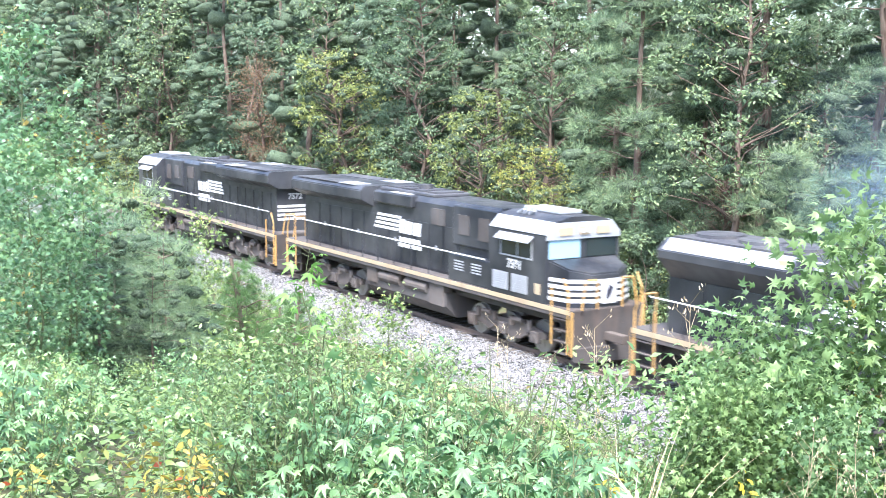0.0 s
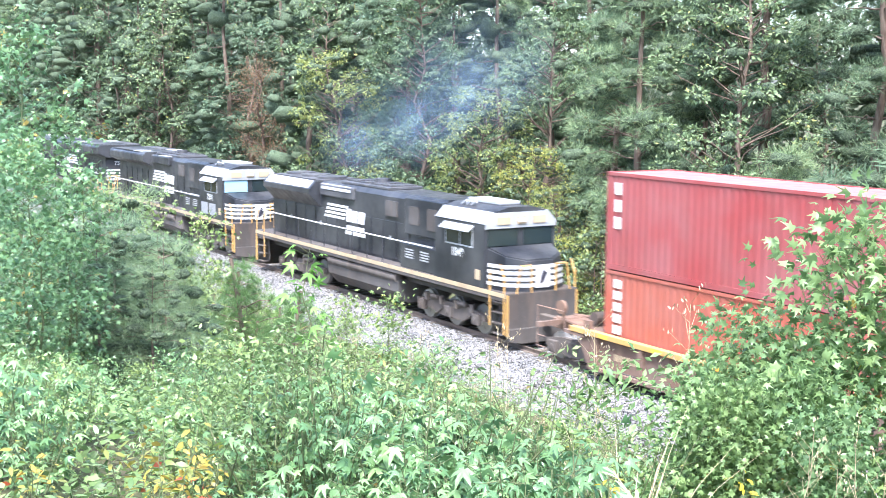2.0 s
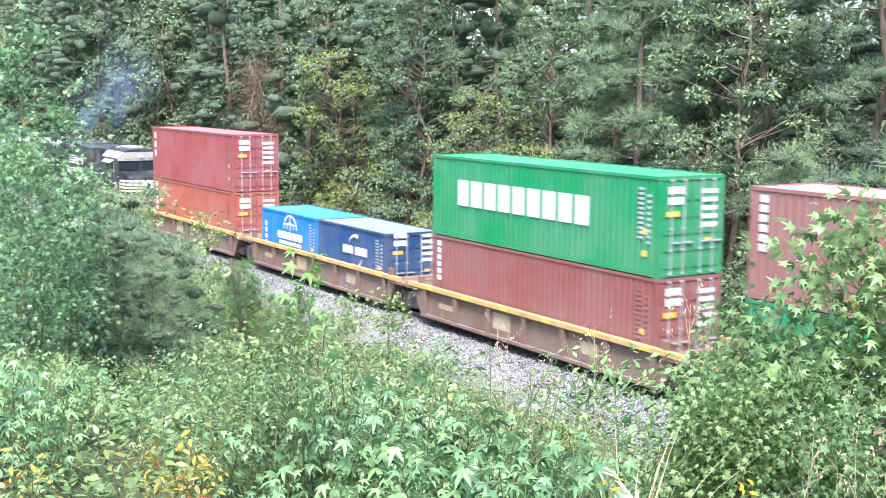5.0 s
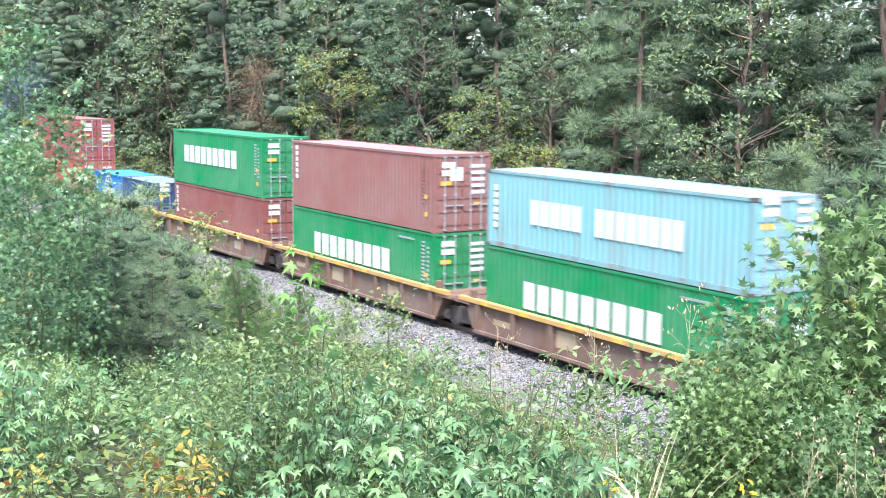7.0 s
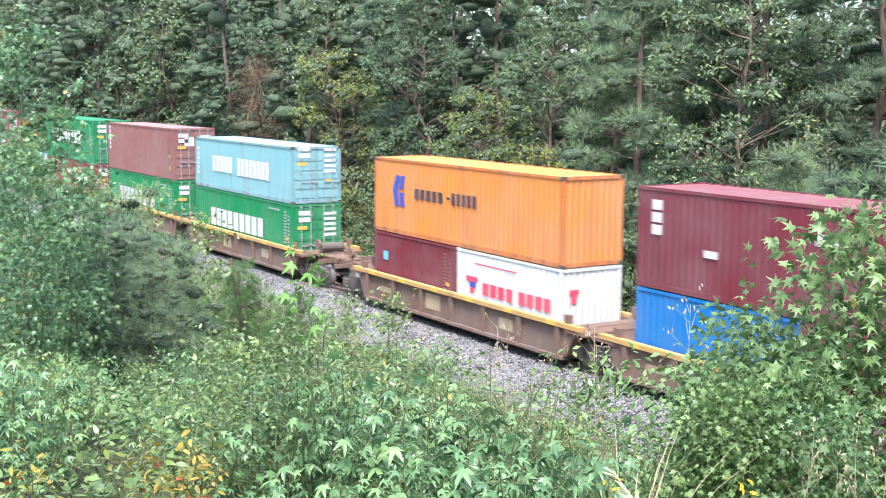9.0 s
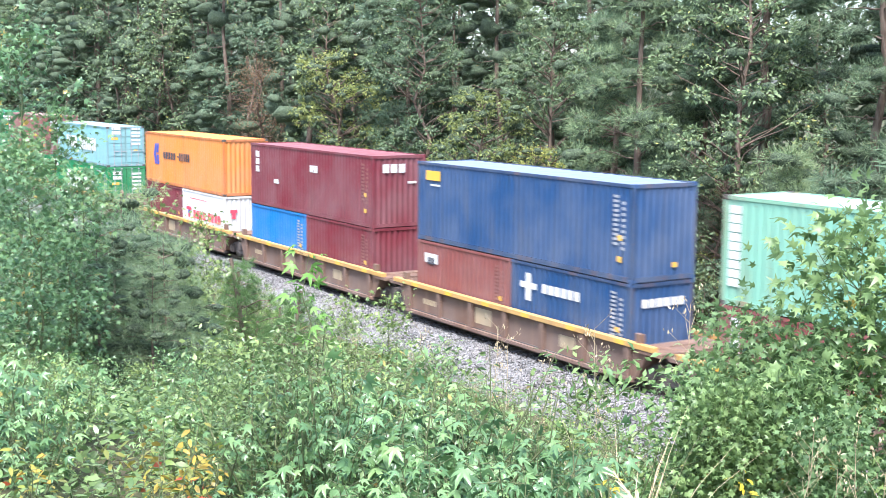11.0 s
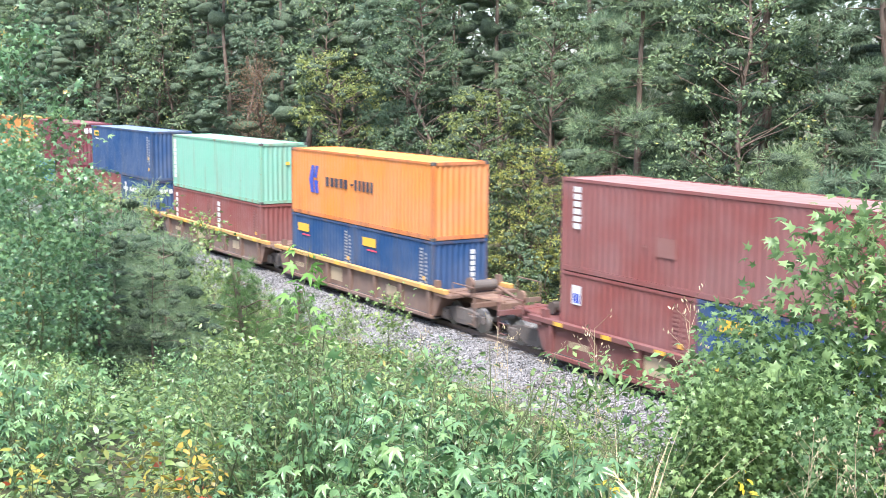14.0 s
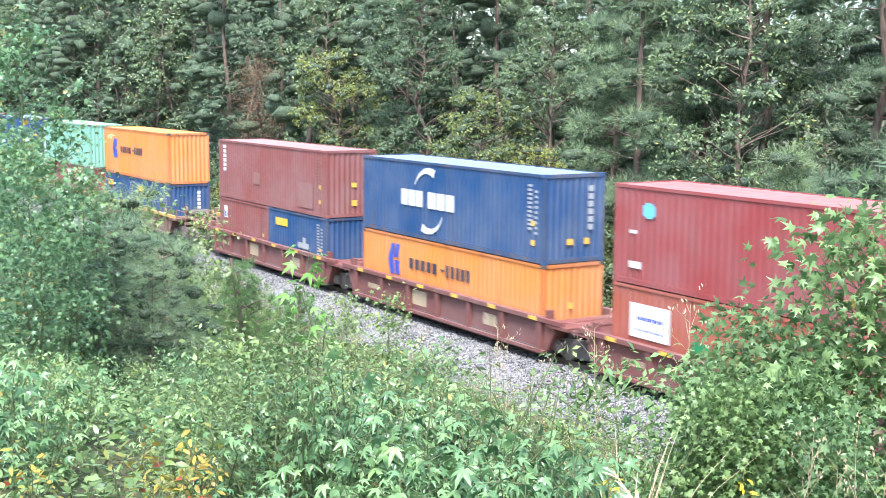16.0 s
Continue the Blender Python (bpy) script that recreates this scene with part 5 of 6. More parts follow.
def bough_pine(seed, height, first, reach, label, trunk_r=0.2, needle=0.36, per=300, gap=1.0, pad=0.24, mat="needle", tmpl=PINE_NEEDLE, sparse=0.0, name="pine_tree", category="tree", group="trees of the wood"):
    """A pine whose boughs end in flat, billowing pads of needles."""
    rng = np.random.default_rng(seed)
    ob = thing(name, label, category, group)
    axis = bent((0, 0, -0.3), (rng.normal(0, 0.02) * height, rng.normal(0, 0.02) * height, height), rng, height * 0.004, 10)
    wood = [tube(axis, np.linspace(trunk_r, trunk_r * 0.15, 10), 8)]
    centres, radii = [], []
    z = first * height
    while z < height * 0.98:
        k = (z / height - first) / (1 - first)
        root = np.array([np.interp(z, axis[:, 2], axis[:, 0]), np.interp(z, axis[:, 2], axis[:, 1]), z])
        r = reach * (min(1.0, 0.6 + 1.6 * k) * (1 - k) ** 0.5) + 0.1 * reach
        a0, nb = rng.uniform(0, 6.28), int(rng.integers(3, 6))
        for i in range(nb):
            if rng.uniform() < sparse:
                continue
            a = a0 + i * 6.28 / nb + rng.normal(0, 0.3)
            l = r * rng.uniform(0.45, 1.15)
            tip = root + np.array([math.cos(a) * l, math.sin(a) * l, l * (rng.uniform(-0.15, 0.25) + 0.3 * k)])
            br = bent(root, tip, rng, 0.04 * l, 6, 0.08 * l)
            wood.append(tube(br, np.linspace(max(0.01, trunk_r * 0.22 * (1 - 0.6 * k)), max(0.004, trunk_r * 0.03), 6), 4))
            pads = max(1, int(round(2.6 * l / reach)))
            for c in range(pads):
                t = 0.5 + 0.5 * (c + rng.uniform(0.4, 1.0)) / pads
                s = reach * pad * rng.uniform(0.65, 1.25)
                centres.append([np.interp(t, np.linspace(0, 1, 6), br[:, q]) + rng.normal(0, 0.3 * s) for q in range(3)])
                radii.append((s * rng.uniform(0.8, 1.3), s * rng.uniform(0.8, 1.3), s * rng.uniform(0.45, 0.78)))
        z += gap * rng.uniform(0.7, 1.3)
    centres, radii = np.array(centres), np.array(radii)
    top = centres[:, 2] > max(13.5, height * 0.6)
    low = clothe(centres[~top], radii[~top], per, tmpl, needle, rng, 0, 0.0, 0.74)
    if top.any():
        high = clothe(centres[top], radii[top], max(20, per // 5), tmpl, needle * 1.2, rng, 0)
        leaves, inner = join([low[0], high[0]]), join([low[1], high[1]])
    else:
        leaves, inner = low
    return leafed(ob, wood, leaves, inner, mat)


def clump_tree(seed, height, first, reach, clumps, per, leaf, mat, label, size=0.55, name="broadleaf_tree", category="tree", group="trees of the wood", trunk_r=0.15):
    """A broadleaf tree: limbs that each carry a clump of drooping leaves."""
    rng = np.random.default_rng(seed)
    ob = thing(name, label, category, group)
    axis = bent((0, 0, -0.3), (rng.normal(0, 0.05) * height, rng.normal(0, 0.05) * height, height * 0.92), rng, height * 0.02, 8)
    wood, centres, radii = [tube(axis, np.linspace(trunk_r, trunk_r * 0.15, 8), 7)], [], []
    for i in range(clumps):
        k = rng.uniform(0, 1)
        z = height * (first + (1 - first) * k)
        w = reach * (math.sin(math.pi * (0.15 + 0.78 * k)) ** 0.7) * rng.uniform(0.4, 1.1)
        a = rng.uniform(0, 6.28)
        root_z = min(max(0.1, z - w * rng.uniform(0.3, 0.8)), axis[-1, 2])
        root = np.array([np.interp(root_z, axis[:, 2], axis[:, 0]), np.interp(root_z, axis[:, 2], axis[:, 1]), root_z])
        tip = root * [1, 1, 0] + np.array([math.cos(a) * w, math.sin(a) * w, z])
        wood.append(tube(bent(root, tip, rng, 0.06 * w, 4), np.linspace(max(0.004, trunk_r * 0.22), max(0.002, trunk_r * 0.05), 4), 4))
        s = size * rng.uniform(0.6, 1.3)
        centres.append(tip)
        radii.append((s * rng.uniform(0.8, 1.3), s * rng.uniform(0.8, 1.3), s * rng.uniform(0.55, 0.85)))
    leaves, inner = clothe(centres, radii, per, QUAD, leaf, rng, 0.7, 0.35, 0.6)
    return leafed(ob, wood, leaves, inner, mat)


# the wood beyond the track
R = random.Random(21)
FAR = "tall loblolly pine with billowing bluish green boughs beyond the track"
LEAFY = "broadleaf tree with dense mid-green leaves at the wood's edge"
pines = [bough_pine(1, 17, 0.06, 3.0, FAR), bough_pine(2, 18.5, 0.1, 3.3, FAR), bough_pine(3, 15, 0.05, 2.7, FAR)]
open_pine = bough_pine(4, 22, 0.3, 3.2, "tall pine with a brown trunk showing between its boughs", 0.24, sparse=0.3)
far_pines = [bough_pine(5, 18, 0.05, 3.4, FAR, 0.2, 0.36, 60, 1.35, 0.3, tmpl=COARSE_NEEDLE), bough_pine(6, 20, 0.08, 3.6, FAR, 0.22, 0.36, 60, 1.4, 0.3, tmpl=COARSE_NEEDLE)]
soft_pine = bough_pine(7, 6.2, 0.06, 1.9, "young pine with long soft needles at the wood's edge", 0.08, 0.4, 300, 0.62, 0.3, "needle", (NEEDLE[0] * [1, 0.7, 1], NEEDLE[1]))
oaks = [clump_tree(11, 12, 0.04, 3.0, 100, 110, 0.16, "oak_leaf", LEAFY), clump_tree(12, 14, 0.08, 3.0, 104, 110, 0.16, "oak_leaf", LEAFY)]
far_oak = clump_tree(17, 13, 0.04, 3.2, 70, 46, 0.25, "oak_leaf", LEAFY, 0.7)
gold = clump_tree(13, 8.4, 0.08, 2.7, 74, 75, 0.16, "gold_leaf", "broadleaf tree with yellow-green leaves at the wood's edge", 0.45)
dry = broadleaf(14, 9, 0.3, 1.7, 70, 60, 0.12, "dry_leaf", "thin tree with brown dry leaves at the wood's edge")
SHRUBS = "shrubs along the wood"
brush = [clump_tree(15, 3.4, 0.0, 1.6, 20, 64, 0.15, "oak_leaf", "leafy green shrub at the foot of the wood", 0.42, "shrub", "shrub", SHRUBS, 0.04),
         clump_tree(16, 2.6, 0.0, 1.4, 18, 56, 0.14, "gold_leaf", "yellow-green shrub at the foot of the wood", 0.36, "shrub", "shrub", SHRUBS, 0.04),
         clump_tree(18, 3.0, 0.0, 1.8, 18, 40, 0.2, "warm_leaf", "shrub with orange-brown autumn leaves at the foot of the wood", 0.45, "shrub", "shrub", SHRUBS, 0.04)]
place(pines[0], -39.1, 33.6, 20)
place(pines[1], -62.1, 36.0, 200)
place(pines[2], -44.0, 36.2, 80)
place(open_pine, -34.2, 36.0, 30)
more(open_pine, -52.3, 39.0, 200, 0.95)
more(open_pine, -50.2, 39.8, 110, 0.9)
more(open_pine, -29.0, 36.0, 250, 0.9)
place(soft_pine, -29.9, 32.6, 0)
more(soft_pine, -26.6, 32.0, 100, 0.95)
more(soft_pine, -25.4, 33.6, 200, 1.05)
more(soft_pine, -36.3, 33.0, 60, 0.9)
place(oaks[0], -46.8, 34.5, 10)
place(oaks[1], -57.0, 34.2, 90)
place(gold, -48.6, 31.9, 40)
more(gold, -44.6, 31.6, 160, 0.72)
more(gold, -41.0, 31.6, 250, 0.55)
more(gold, -63.5, 33.4, 300, 1.2)
place(dry, -78.1, 34.0, 0, 1.15)
more(dry, -34.0, 33.2, 120, 0.6)
place(brush[0], -35.0, 30.9, 0)
place(brush[1], -40.0, 30.8, 0)
place(brush[2], -110.0, 32.5, 0, 1.6)
place(far_pines[0], -92.8, 36.0, 0, 0.95)
place(far_pines[1], -99.0, 38.5, 120)
place(far_oak, -84.5, 35.5, 0)
taken = [(-39.1, 33.6), (-62.1, 36), (-44, 36.2), (-34.2, 36), (-52.3, 39), (-50.2, 39.8), (-29, 36), (-29.9, 32.6), (-26.6, 32), (-25.4, 33.6), (-46.8, 34.5), (-57, 34.2), (-48.6, 31.9), (-78.1, 34), (-92.8, 36), (-99, 38.5), (-84.5, 35.5), (-63.5, 33.4)]
for y0, step, jitter, n in ((34.2, 4.2, 1.1, 40), (38.8, 4.4, 1.6, 44), (44.5, 6.5, 2.6, 34)):
    for i in range(n):
        x, y = -21 - i * step + R.uniform(-1.2, 1.2), y0 + R.uniform(-jitter, jitter)
        if min((x - a) ** 2 + (y - b) ** 2 for a, b in taken) < 7:
            continue
        taken.append((x, y))
        near, roll = x > -66 and y < 37, R.random()
        if roll < 0.66:
            src = R.choice(pines if near else far_pines)
        else:
            src = R.choice(oaks) if near else far_oak
        more(src, x, y, R.uniform(0, 360), R.uniform(0.88, 1.15) * (1 + max(0.0, -x - 60) / 260))
for i in range(84):
    more(brush[0] if R.random() < 0.62 else brush[1], -23 - i * 1.6 + R.uniform(-0.6, 0.6), 30.8 + R.uniform(-0.4, 1.8), R.uniform(0, 360), R.uniform(0.6, 1.2))


def far_woods():
    rng = np.random.default_rng(5)
    n, m = 80000, 6500
    cx, cy, cz = rng.uniform(-340, 10, m), rng.uniform(50, 74, m), rng.uniform(0.5, 20, m)
    k = rng.integers(0, m, n)
    pos = np.stack([cx[k], cy[k], cz[k] + 1], 1) + rng.normal(0, 1.1, (n, 3))
    v, f = scatter(QUAD, pos, rng.normal(0, 1, (n, 3)), 0.9 * rng.uniform(0.6, 1.3, n), rng, 0.6)
    tagged(bulk("far_woods", v, f, M["inner"]), "deep green woodland farther behind the track", "woodland", kind="stuff")


far_woods()

# the bank before the track: single plants
tall = broadleaf(31, 4.6, 0.1, 1.0, 64, 26, 0.1, "star_leaf", "tall sweetgum sapling with star-shaped green leaves on the bank", "sapling", "sapling", "saplings on the bank", 0.03, STAR, 0.17)
place(tall, -14.6, 3.3, 0, 0.9)
for x, y, s, r in ((-15.5, 4.0, 0.8, 70), (-13.6, 3.2, 0.58, 130), (-12.9, 2.5, 0.62, 200), (-16.4, 4.4, 0.68, 300), (-17.6, 4.0, 0.78, 20), (-19.5, 4.4, 0.85, 100)):
    more(tall, x, y, r, s)
young = bough_pine(32, 3.5, 0.05, 1.35, "young pine with soft blue-green needles on the bank", 0.045, 0.22, 150, 0.34, 0.2, "young_needle", NEEDLE_FINE, name="pine_sapling", category="sapling", group="young pines on the bank")
place(young, -20.1, 6.05, 0, 1.1)
for x, y, s, r in ((-19.4, 5.0, 0.92, 60), (-17.9, 6.1, 0.8, 130), (-21.4, 5.0, 0.95, 190), (-18.9, 6.4, 0.9, 250), (-17.3, 4.9, 0.75, 310), (-16.2, 5.3, 0.6, 15), (-18.3, 5.4, 0.85, 80)):
    more(young, x, y, r, s)
thin = broadleaf(33, 3.3, 0.12, 0.55, 46, 18, 0.075, "bush_leaf", "slender sapling with small yellow-green leaves on the bank", "sapling", "sapling", "slender saplings on the bank", 0.02, STAR, 0.12)
place(thin, -21.5, 8.2, 0, 1.3)
for x, y, s, r in ((-22.8, 7.5, 1.37, 40), (-19.8, 7.1, 1.03, 100), (-21.0, 6.6, 1.05, 160), (-14.8, 8.3, 1.0, 220), (-14.2, 7.4, 0.88, 280), (-18.3, 5.2, 1.1, 330), (-24.0, 7.6, 1.1, 200), (-23.4, 8.6, 0.9, 90)):
    more(thin, x, y, r, s)
cedar = pine(34, 3.0, 0.02, 0.8, 5, 0.13, "cedar", 60, "bushy young cedar with bright green sprays on the bank", 0.03, NEEDLE_FINE)
tagged(cedar, category="sapling", group="young cedars on the bank")
place(cedar, -23.0, 9.9, 0, 1.33)
for x, y, s, r in ((-24.0, 9.9, 1.25, 60), (-21.9, 9.7, 1.1, 130), (-22.4, 9.2, 0.8, 200), (-25.5, 9.6, 1.1, 20), (-26.0, 11.5, 1.1, 80), (-27.5, 10.6, 1.1, 150)):
    more(cedar, x, y, r, s)
poplar = weed(35, 2.9, 1, 0.17, "poplar_leaf", LOBED, "lone sapling with large yellow-green leaves on the bank", "sapling", "sapling", "", 34, 0.05, True)
place(poplar, -11.74, 5.58, 0)
bush = broadleaf(36, 3.2, 0.05, 0.52, 68, 34, 0.078, "gum_leaf", "bright green bush with star-shaped leaves on the bank", "bush", "bush", "bushes on the bank", 0.013, STAR, 0.18, 0.6)
place(bush, -6.1, 6.6, 0, 0.9)
for x, y, s, r in ((-6.45, 6.65, 0.78, 40), (-6.25, 6.25, 0.72, 90), (-6.3, 6.9, 0.9, 140), (-5.75, 6.5, 0.86, 190), (-6.75, 6.6, 0.58, 240), (-5.3, 6.0, 0.74, 290), (-5.5, 5.8, 0.66, 340), (-4.7, 5.9, 0.7, 15), (-5.55, 7.15, 1.25, 65), (-5.3, 7.4, 1.25, 115), (-5.0, 7.2, 1.3, 165), (-4.4, 6.6, 1.0, 215), (-6.9, 7.1, 0.62, 10), (-5.9, 6.0, 0.66, 75)):
    more(bush, x, y, r, s)
gum = weed(37, 1.0, 5, 0.11, "star_leaf", LOBED, "sweetgum sprout with large star-shaped green leaves", "sweetgum_sprout", "plant", "sweetgum sprouts on the bank", 22, 0.34)
place(gum, -5.23, 2.93, 0)
for x, y, s in ((-4.76, 2.94, 1.0), (-5.76, 2.78, 0.85), (-4.5, 2.99, 0.95), (-5.3, 1.05, 0.62), (-5.6, 1.3, 0.6), (-5.0, 1.12, 0.5), (-6.1, 1.35, 0.62), (-5.75, 0.95, 0.55), (-6.5, 1.7, 0.6), (-4.35, 1.75, 0.42), (-4.1, 1.5, 0.36), (-4.6, 1.95, 0.45), (-5.3, 2.1, 0.5), (-5.9, 2.0, 0.5), (-3.88, 3.76, 1.0), (-4.4, 3.5, 0.9)):
    more(gum, x, y, R.uniform(0, 360), s)
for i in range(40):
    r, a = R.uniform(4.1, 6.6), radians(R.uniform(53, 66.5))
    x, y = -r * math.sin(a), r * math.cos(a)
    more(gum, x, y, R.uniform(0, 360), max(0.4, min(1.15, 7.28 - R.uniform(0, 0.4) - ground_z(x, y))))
autumn = weed(38, 0.6, 5, 0.085, "warm_leaf", OVAL, "low plant with yellow and red autumn leaves", "autumn_plant", "plant", "autumn-coloured plants on the bank", 15, 0.3)
place(autumn, -4.76, 1.54, 0, 0.75)
for x, y, s in ((-4.54, 1.55, 0.6), (-4.99, 1.78, 0.7), (-4.49, 1.02, 0.5), (-5.2, 1.9, 0.6)):
    more(autumn, x, y, R.uniform(0, 360), s)
golden = weed(39, 1.35, 2, 0.06, "goldenrod", OVAL, "goldenrod with yellow plumes on the bank", "goldenrod", "plant", "goldenrod on the bank", 46, 0.1, True)
place(golden, -4.19, 4.29, 0)
for x, y, s in ((-3.97, 3.35, 0.75), (-4.06, 4.41, 0.95), (-4.46, 5.39, 1.15), (-4.24, 4.52, 0.9), (-3.7, 4.2, 0.85), (-3.5, 4.0, 0.8)):
    more(golden, x, y, R.uniform(0, 360), s)
fennel = weed(42, 1.0, 7, 0.07, "cedar", NEEDLE, "feathery pale green weed on the bank", "feathery_weed", "plant", "feathery weeds on the bank", 90, 0.22, False, False)
place(fennel, -3.2, 3.95, 0, 0.95)
for x, y, s in ((-3.45, 4.15, 1.0), (-3.0, 3.7, 0.9), (-4.1, 4.4, 1.1), (-3.9, 4.1, 1.0), (-4.3, 5.2, 1.2), (-3.4, 3.5, 0.8), (-4.7, 5.0, 1.0), (-3.7, 4.6, 1.1), (-3.3, 4.4, 1.1), (-4.0, 5.0, 1.1), (-3.6, 3.8, 0.8), (-8.6, 5.6, 0.9), (-9.6, 6.6, 1.0), (-7.6, 6.0, 0.9), (-10.6, 7.2, 1.0)):
    more(fennel, x, y, R.uniform(0, 360), s)


def dry_stalk():
    rng = np.random.default_rng(40)
    ob = thing("dry_grass_stalk", "thin dry grass stalk with pale seed heads", "grass", "dry stalks on the bank")
    st = bent((0, 0, -0.1), (0.12, 0.05, 2.2), rng, 0.05, 8)
    wood, pos, out = [tube(st, np.linspace(0.006, 0.002, 8), 4)], [], []
    for i in range(16):
        t = 0.55 + 0.45 * i / 15
        base = np.array([np.interp(t, np.linspace(0, 1, 8), st[:, q]) for q in range(3)])
        a = rng.uniform(0, 6.28)
        tip = base + np.array([math.cos(a), math.sin(a), 1.0]) * rng.uniform(0.06, 0.16)
        wood.append(tube(np.array([base, tip]), [0.0018, 0.0012], 3))
        for k in range(4):
            pos.append(tip + rng.normal(0, 0.012, 3))
            out.append(rng.normal(0, 0.6, 3) + [0, 0, 1])
    v, f = scatter(OVAL, pos, out, 0.03, rng, 0.5)
    w = join(wood)
    bulk("stalk", w[0], w[1], M["straw"], ob)
    heads = bulk("seed_head", v, f, M["straw"], ob)
    heads["kind"] = "stuff"
    return ob


stalk = dry_stalk()
place(stalk, -9.13, 6.13, 0)
for x, y, s in ((-10.32, 6.12, 0.98), (-7.74, 6.33, 1.0), (-6.93, 6.49, 1.2), (-9.0, 6.32, 0.95), (-8.36, 6.35, 0.92), (-7.72, 6.36, 1.05), (-4.6, 5.2, 0.8), (-4.4, 5.6, 0.9), (-4.2, 5.0, 0.75), (-4.9, 5.6, 0.8), (-3.9, 4.9, 0.8)):
    more(stalk, x, y, R.uniform(0, 360), s)


def arching_stem():
    """A long dead stem that leans over the slope, with frayed dry leaves."""
    rng = np.random.default_rng(43)
    ob = thing("dead_stem", "long dry brown stem arching over the weeds", "plant stem")
    t = np.linspace(0, 1, 9)[:, None]
    a, b, c = np.array([0, 0, -0.3]), np.array([-0.05, 0.0, 0.75]), np.array([-0.62, 0.0, 1.02])
    st = (1 - t) ** 2 * a + 2 * t * (1 - t) * b + t * t * c
    w = tube(st, np.linspace(0.008, 0.003, 9), 5)
    bulk("stalk", w[0], w[1], M["straw"], ob)
    k = rng.uniform(0.35, 1.0, 60)
    pos = np.stack([np.interp(k, t[:, 0], st[:, q]) for q in range(3)], 1)
    v, f = scatter((OVAL[0] * [1, 0.3, 1], OVAL[1]), pos, rng.normal(0, 0.25, (60, 3)) + [-0.8, 0, 0.25], 0.09 * rng.uniform(0.5, 1.2, 60), rng, 0.3)
    bulk("foliage", v, f, M["straw"], ob)
    return ob


arch = arching_stem()
place(arch, -3.25, 3.25, 0, 1.0)
more(arch, -3.2, 3.35, 20, 0.85)
more(arch, -3.55, 4.5, 200, 0.9)


def grass_tuft():
    rng = np.random.default_rng(41)
    ob = thing("dry_grass_tuft", "arching tuft of dry straw-coloured grass", "grass", "dry grass on the bank")
    v, f, k = [], [], 0
    for i in range(46):
        a, l = rng.uniform(0, 6.28), rng.uniform(0.5, 1.15)
        d = np.array([math.cos(a), math.sin(a)])
        s = np.array([-d[1], d[0]]) * 0.006
        reach = rng.uniform(0.15, 0.8) * l
        for j in range(6):
            t = j / 5
            c = d * (0.05 + reach * t * t)
            z = l * (t - 0.45 * t * t * reach)
            w = s * (1 - t * 0.9)
            v += [(c[0] - w[0], c[1] - w[1], z), (c[0] + w[0], c[1] + w[1], z)]
            if j:
                f.append((k - 2, k - 1, k + 1, k))
            k += 2
    bulk("grass", v, f, M["straw"], ob)
    return ob


tuft = grass_tuft()
place(tuft, -4.3, 3.7, 0, 1.3)
for x, y, s in ((-4.1, 4.6, 1.0), (-3.6, 4.2, 0.9), (-3.4, 4.1, 0.8), (-4.6, 5.3, 1.1), (-4.9, 5.0, 0.9), (-4.4, 5.9, 1.2), (-4.0, 5.4, 1.1), (-3.7, 5.0, 1.1), (-12.5, 9.5, 0.8), (-11.0, 10.5, 0.7), (-20.5, 18.5, 1.0), (-22.5, 18.8, 0.9), (-26, 19.4, 1.0), (-30, 19.8, 0.9), (-34, 19.9, 0.8), (-38, 19.9, 0.9), (-24, 19.2, 0.8), (-32, 19.4, 1.0)):
    more(tuft, x, y, R.uniform(0, 360), s)

# shrubs that fill the slope
fill = [weed(51, 1.35, 12, 0.055, "mix_leaf", OVAL, "tall leafy weeds on the slope", "weed_clump", "plant", "weeds on the slope", 26, 0.5, False, False),
        weed(52, 1.1, 8, 0.08, "star_leaf", STAR, "small star-leaved sprouts on the slope", "sprout_clump", "plant", "sprouts on the slope", 13, 0.42, False, False),
        broadleaf(53, 1.2, 0.0, 0.65, 30, 26, 0.047, "bush_leaf", "low bright green shrub on the slope", "low_shrub", "shrub", "low shrubs on the slope", 0.008, QUAD, 0.09),
        broadleaf(54, 1.3, 0.0, 0.55, 28, 24, 0.06, "star_leaf", "low shrub with dull green leaves on the slope", "low_shrub", "shrub", "low shrubs on the slope", 0.008, QUAD, 0.1)]
for ob, x, y in zip(fill, (-9.5, -10.5, -8.6, -11.2), (4.2, 5.2, 5.0, 4.8)):
    place(ob, x, y)
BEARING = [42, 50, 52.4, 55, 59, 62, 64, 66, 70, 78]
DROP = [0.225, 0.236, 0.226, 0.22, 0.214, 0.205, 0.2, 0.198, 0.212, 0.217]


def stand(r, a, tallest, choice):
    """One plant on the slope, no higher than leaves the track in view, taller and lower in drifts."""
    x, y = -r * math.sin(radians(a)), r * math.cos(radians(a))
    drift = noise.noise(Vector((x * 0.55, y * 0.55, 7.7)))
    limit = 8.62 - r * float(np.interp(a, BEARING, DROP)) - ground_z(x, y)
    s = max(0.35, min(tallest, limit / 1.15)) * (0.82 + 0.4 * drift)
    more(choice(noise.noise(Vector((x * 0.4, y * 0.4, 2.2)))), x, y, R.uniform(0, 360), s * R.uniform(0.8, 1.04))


def any_kind(n):
    return fill[min(3, max(0, int(2 + 4.5 * n + R.uniform(-0.9, 0.9))))]


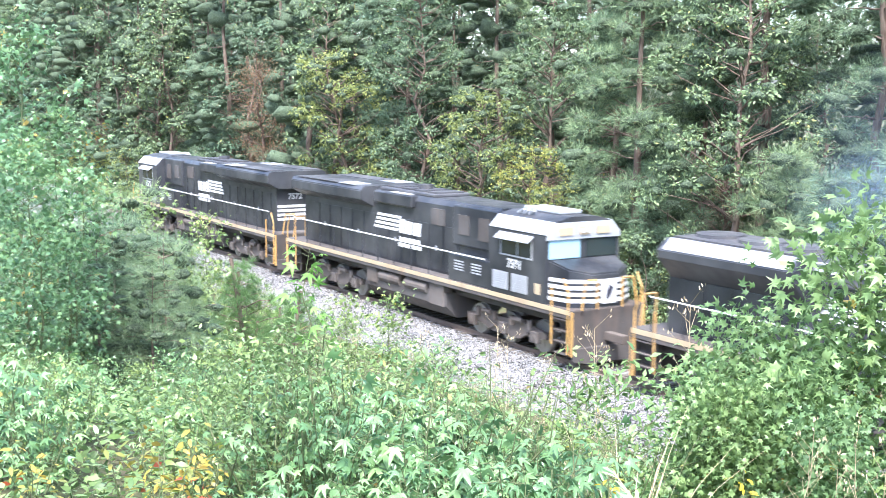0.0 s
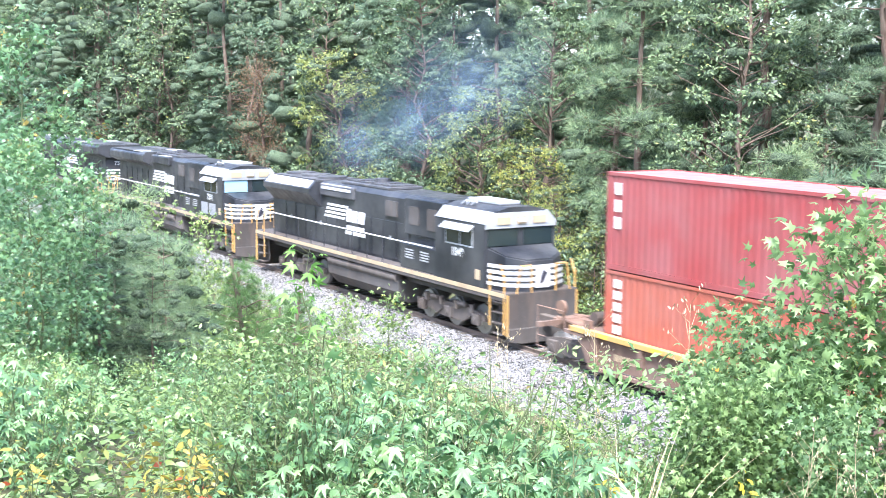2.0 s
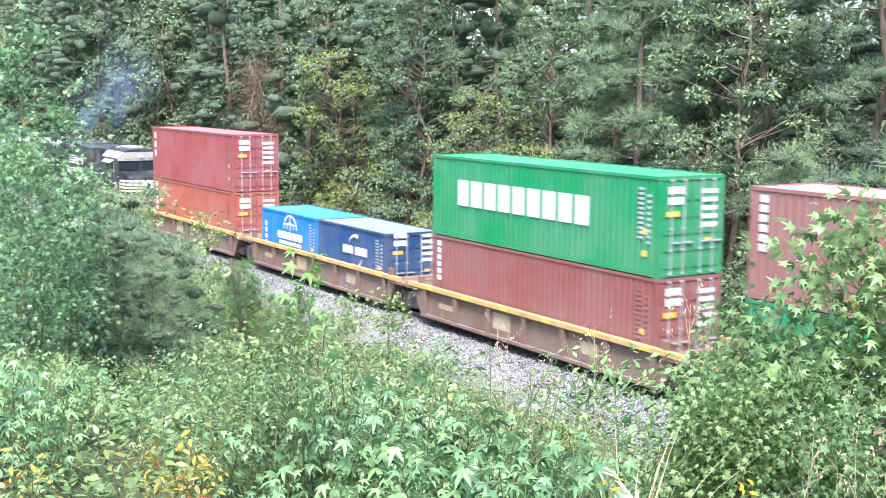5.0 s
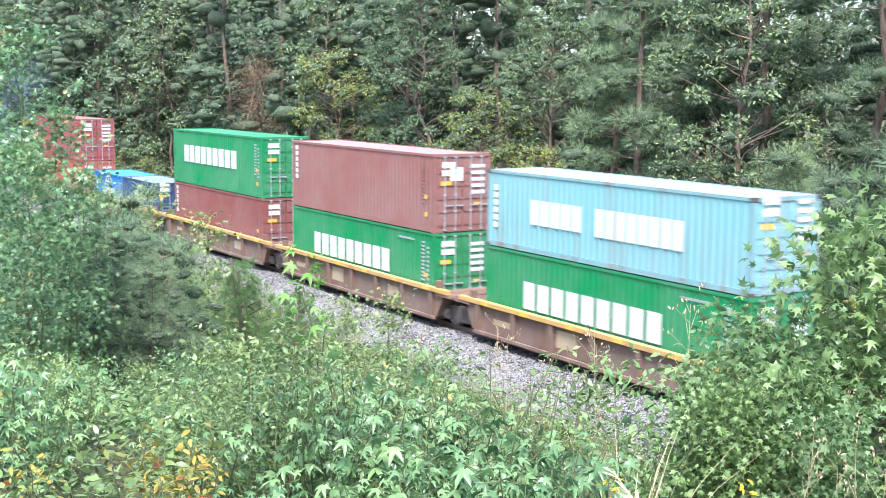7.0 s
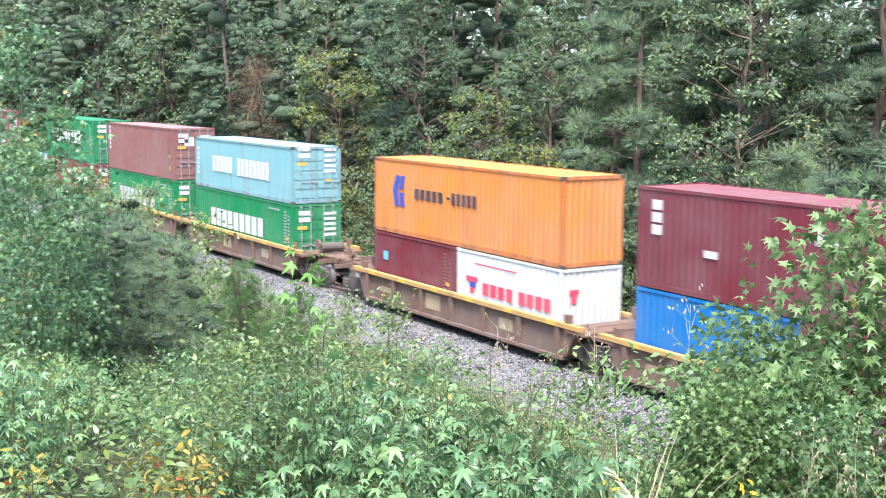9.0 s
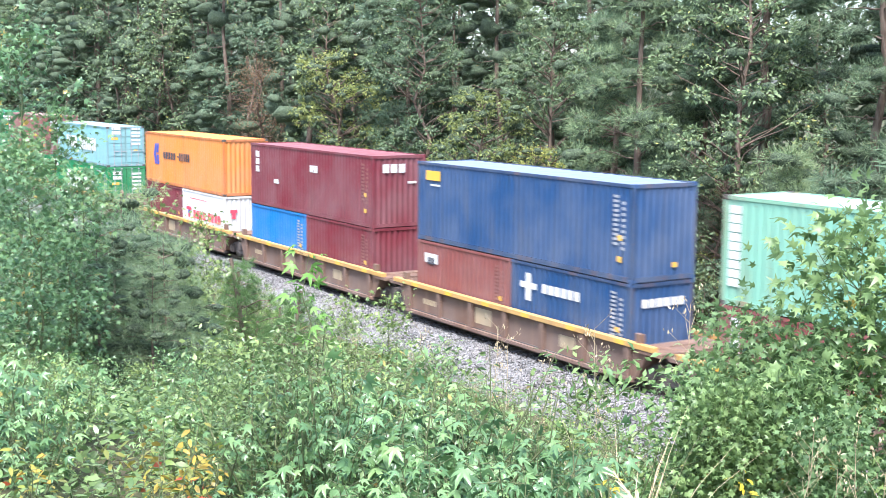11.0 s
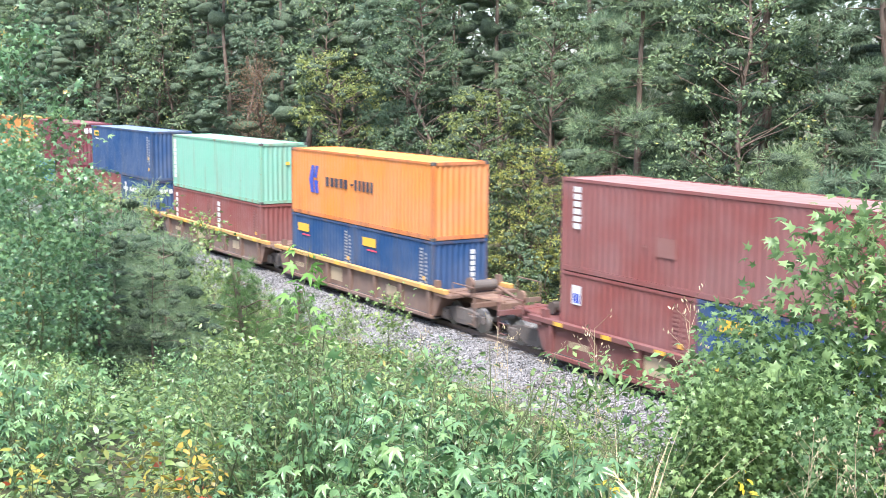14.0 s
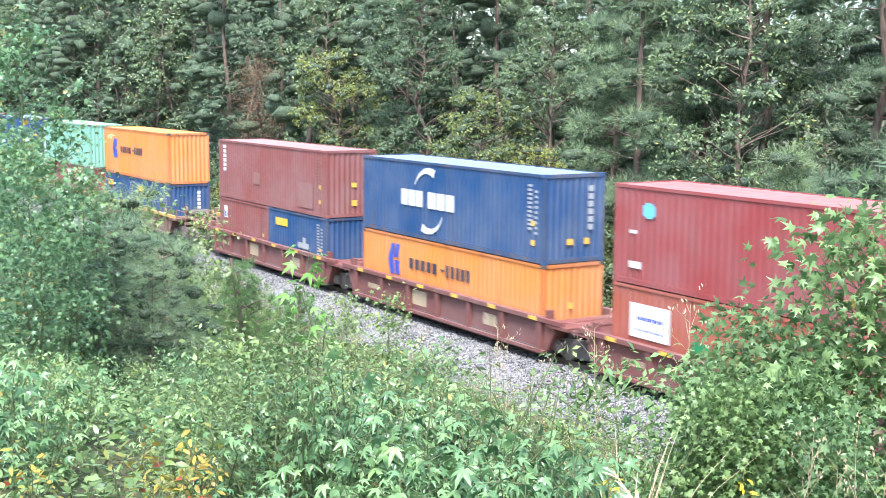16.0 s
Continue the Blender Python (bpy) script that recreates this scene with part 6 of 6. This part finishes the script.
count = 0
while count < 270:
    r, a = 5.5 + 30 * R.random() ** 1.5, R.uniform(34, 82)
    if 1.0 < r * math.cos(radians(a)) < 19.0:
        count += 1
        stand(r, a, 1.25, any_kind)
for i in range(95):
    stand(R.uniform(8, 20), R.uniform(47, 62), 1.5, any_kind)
for i in range(38):
    more(fill[R.choice((0, 2, 2))], -22 - i * 1.1 + R.uniform(-0.5, 0.5), 20.0 + R.uniform(-0.9, 1.1), R.uniform(0, 360), R.uniform(0.5, 1.0))


def undergrowth():
    """A carpet of small leaves over the slope, on both sides of the track."""
    rng = np.random.default_rng(6)
    pieces = []
    for n, r0, r1, leaf, h in ((5600, 2.7, 9, 0.055, 0.34), (9500, 7, 22, 0.068, 0.45), (4000, 18, 42, 0.12, 0.5)):
        r = r0 + (r1 - r0) * np.sqrt(rng.uniform(0, 1, n))
        a = np.radians(rng.uniform(32, 90, n))
        x, y = -r * np.sin(a), r * np.cos(a)
        keep = (y < 19.8)
        x, y = x[keep], y[keep]
        z = np.array([ground_z(p, q) for p, q in zip(x, y)])
        rise = np.array([0.75 + 0.9 * noise.noise(Vector((p * 0.8, q * 0.8, 4.4))) for p, q in zip(x, y)])
        for k in range(6):
            hh = h * rise * rng.uniform(0.05, 1, len(x)) * rng.uniform(0.5, 1.0, len(x))
            pos = np.stack([x + rng.normal(0, 0.12, len(x)), y + rng.normal(0, 0.12, len(x)), z + hh], 1)
            pieces.append(scatter(OVAL if r0 < 5 else QUAD, pos, rng.normal(0, 1, (len(x), 3)) * [1, 1, 0.4], leaf * rng.uniform(0.5, 1.3, len(x)), rng, 1.0))
    x, y = rng.uniform(-85, -12, 4000), rng.uniform(15.5, 21.3, 4000)
    z = np.array([ground_z(p, q) for p, q in zip(x, y)])
    for k in range(8):
        pos = np.stack([x + rng.normal(0, 0.15, 4000), y + rng.normal(0, 0.15, 4000), z + np.interp(y, [15.5, 20.3, 21.3], [0.9, 0.6, 0.3]) * rng.uniform(0.05, 1, 4000)], 1)
        pieces.append(scatter(QUAD, pos, rng.normal(0, 1, (4000, 3)) * [1, 1, 0.4], 0.1 * rng.uniform(0.5, 1.3, 4000), rng, 1.0))
    x, y = rng.uniform(-160, 0, 5000), rng.uniform(29.0, 33, 5000)
    for k in range(8):
        pos = np.stack([x + rng.normal(0, 0.2, 5000), y + rng.normal(0, 0.2, 5000), -0.5 + 0.25 * (y - 29.5) + rng.uniform(0, 0.7, 5000)], 1)
        pieces.append(scatter(QUAD, pos, rng.normal(0, 1, (5000, 3)) * [1, 1, 0.4], 0.15 * rng.uniform(0.5, 1.3, 5000), rng, 1.0))
    v, f = join(pieces)
    tagged(bulk("undergrowth", v, f, M["mix_leaf"]), "dense low green weeds covering the bank", "undergrowth", kind="stuff")


undergrowth()


# ---- motions ----
def motions():
    for ob, x, turn, z in MOVERS:
        walk(ob, [(t, pose(x - run(t), TRACK_Y, z, 0, 0, turn)) for t in range(17)])
    for w, ax, radius in WHEELS:
        way = -1 if w.parent.parent["label"].startswith("black") and "leading" in w.parent.parent["label"] else 1
        walk(w, [(i / FPS, pose(ax, 0, radius, 0, -way * math.degrees(run(i / FPS) / radius), 0)) for i in range(481)])


motions()
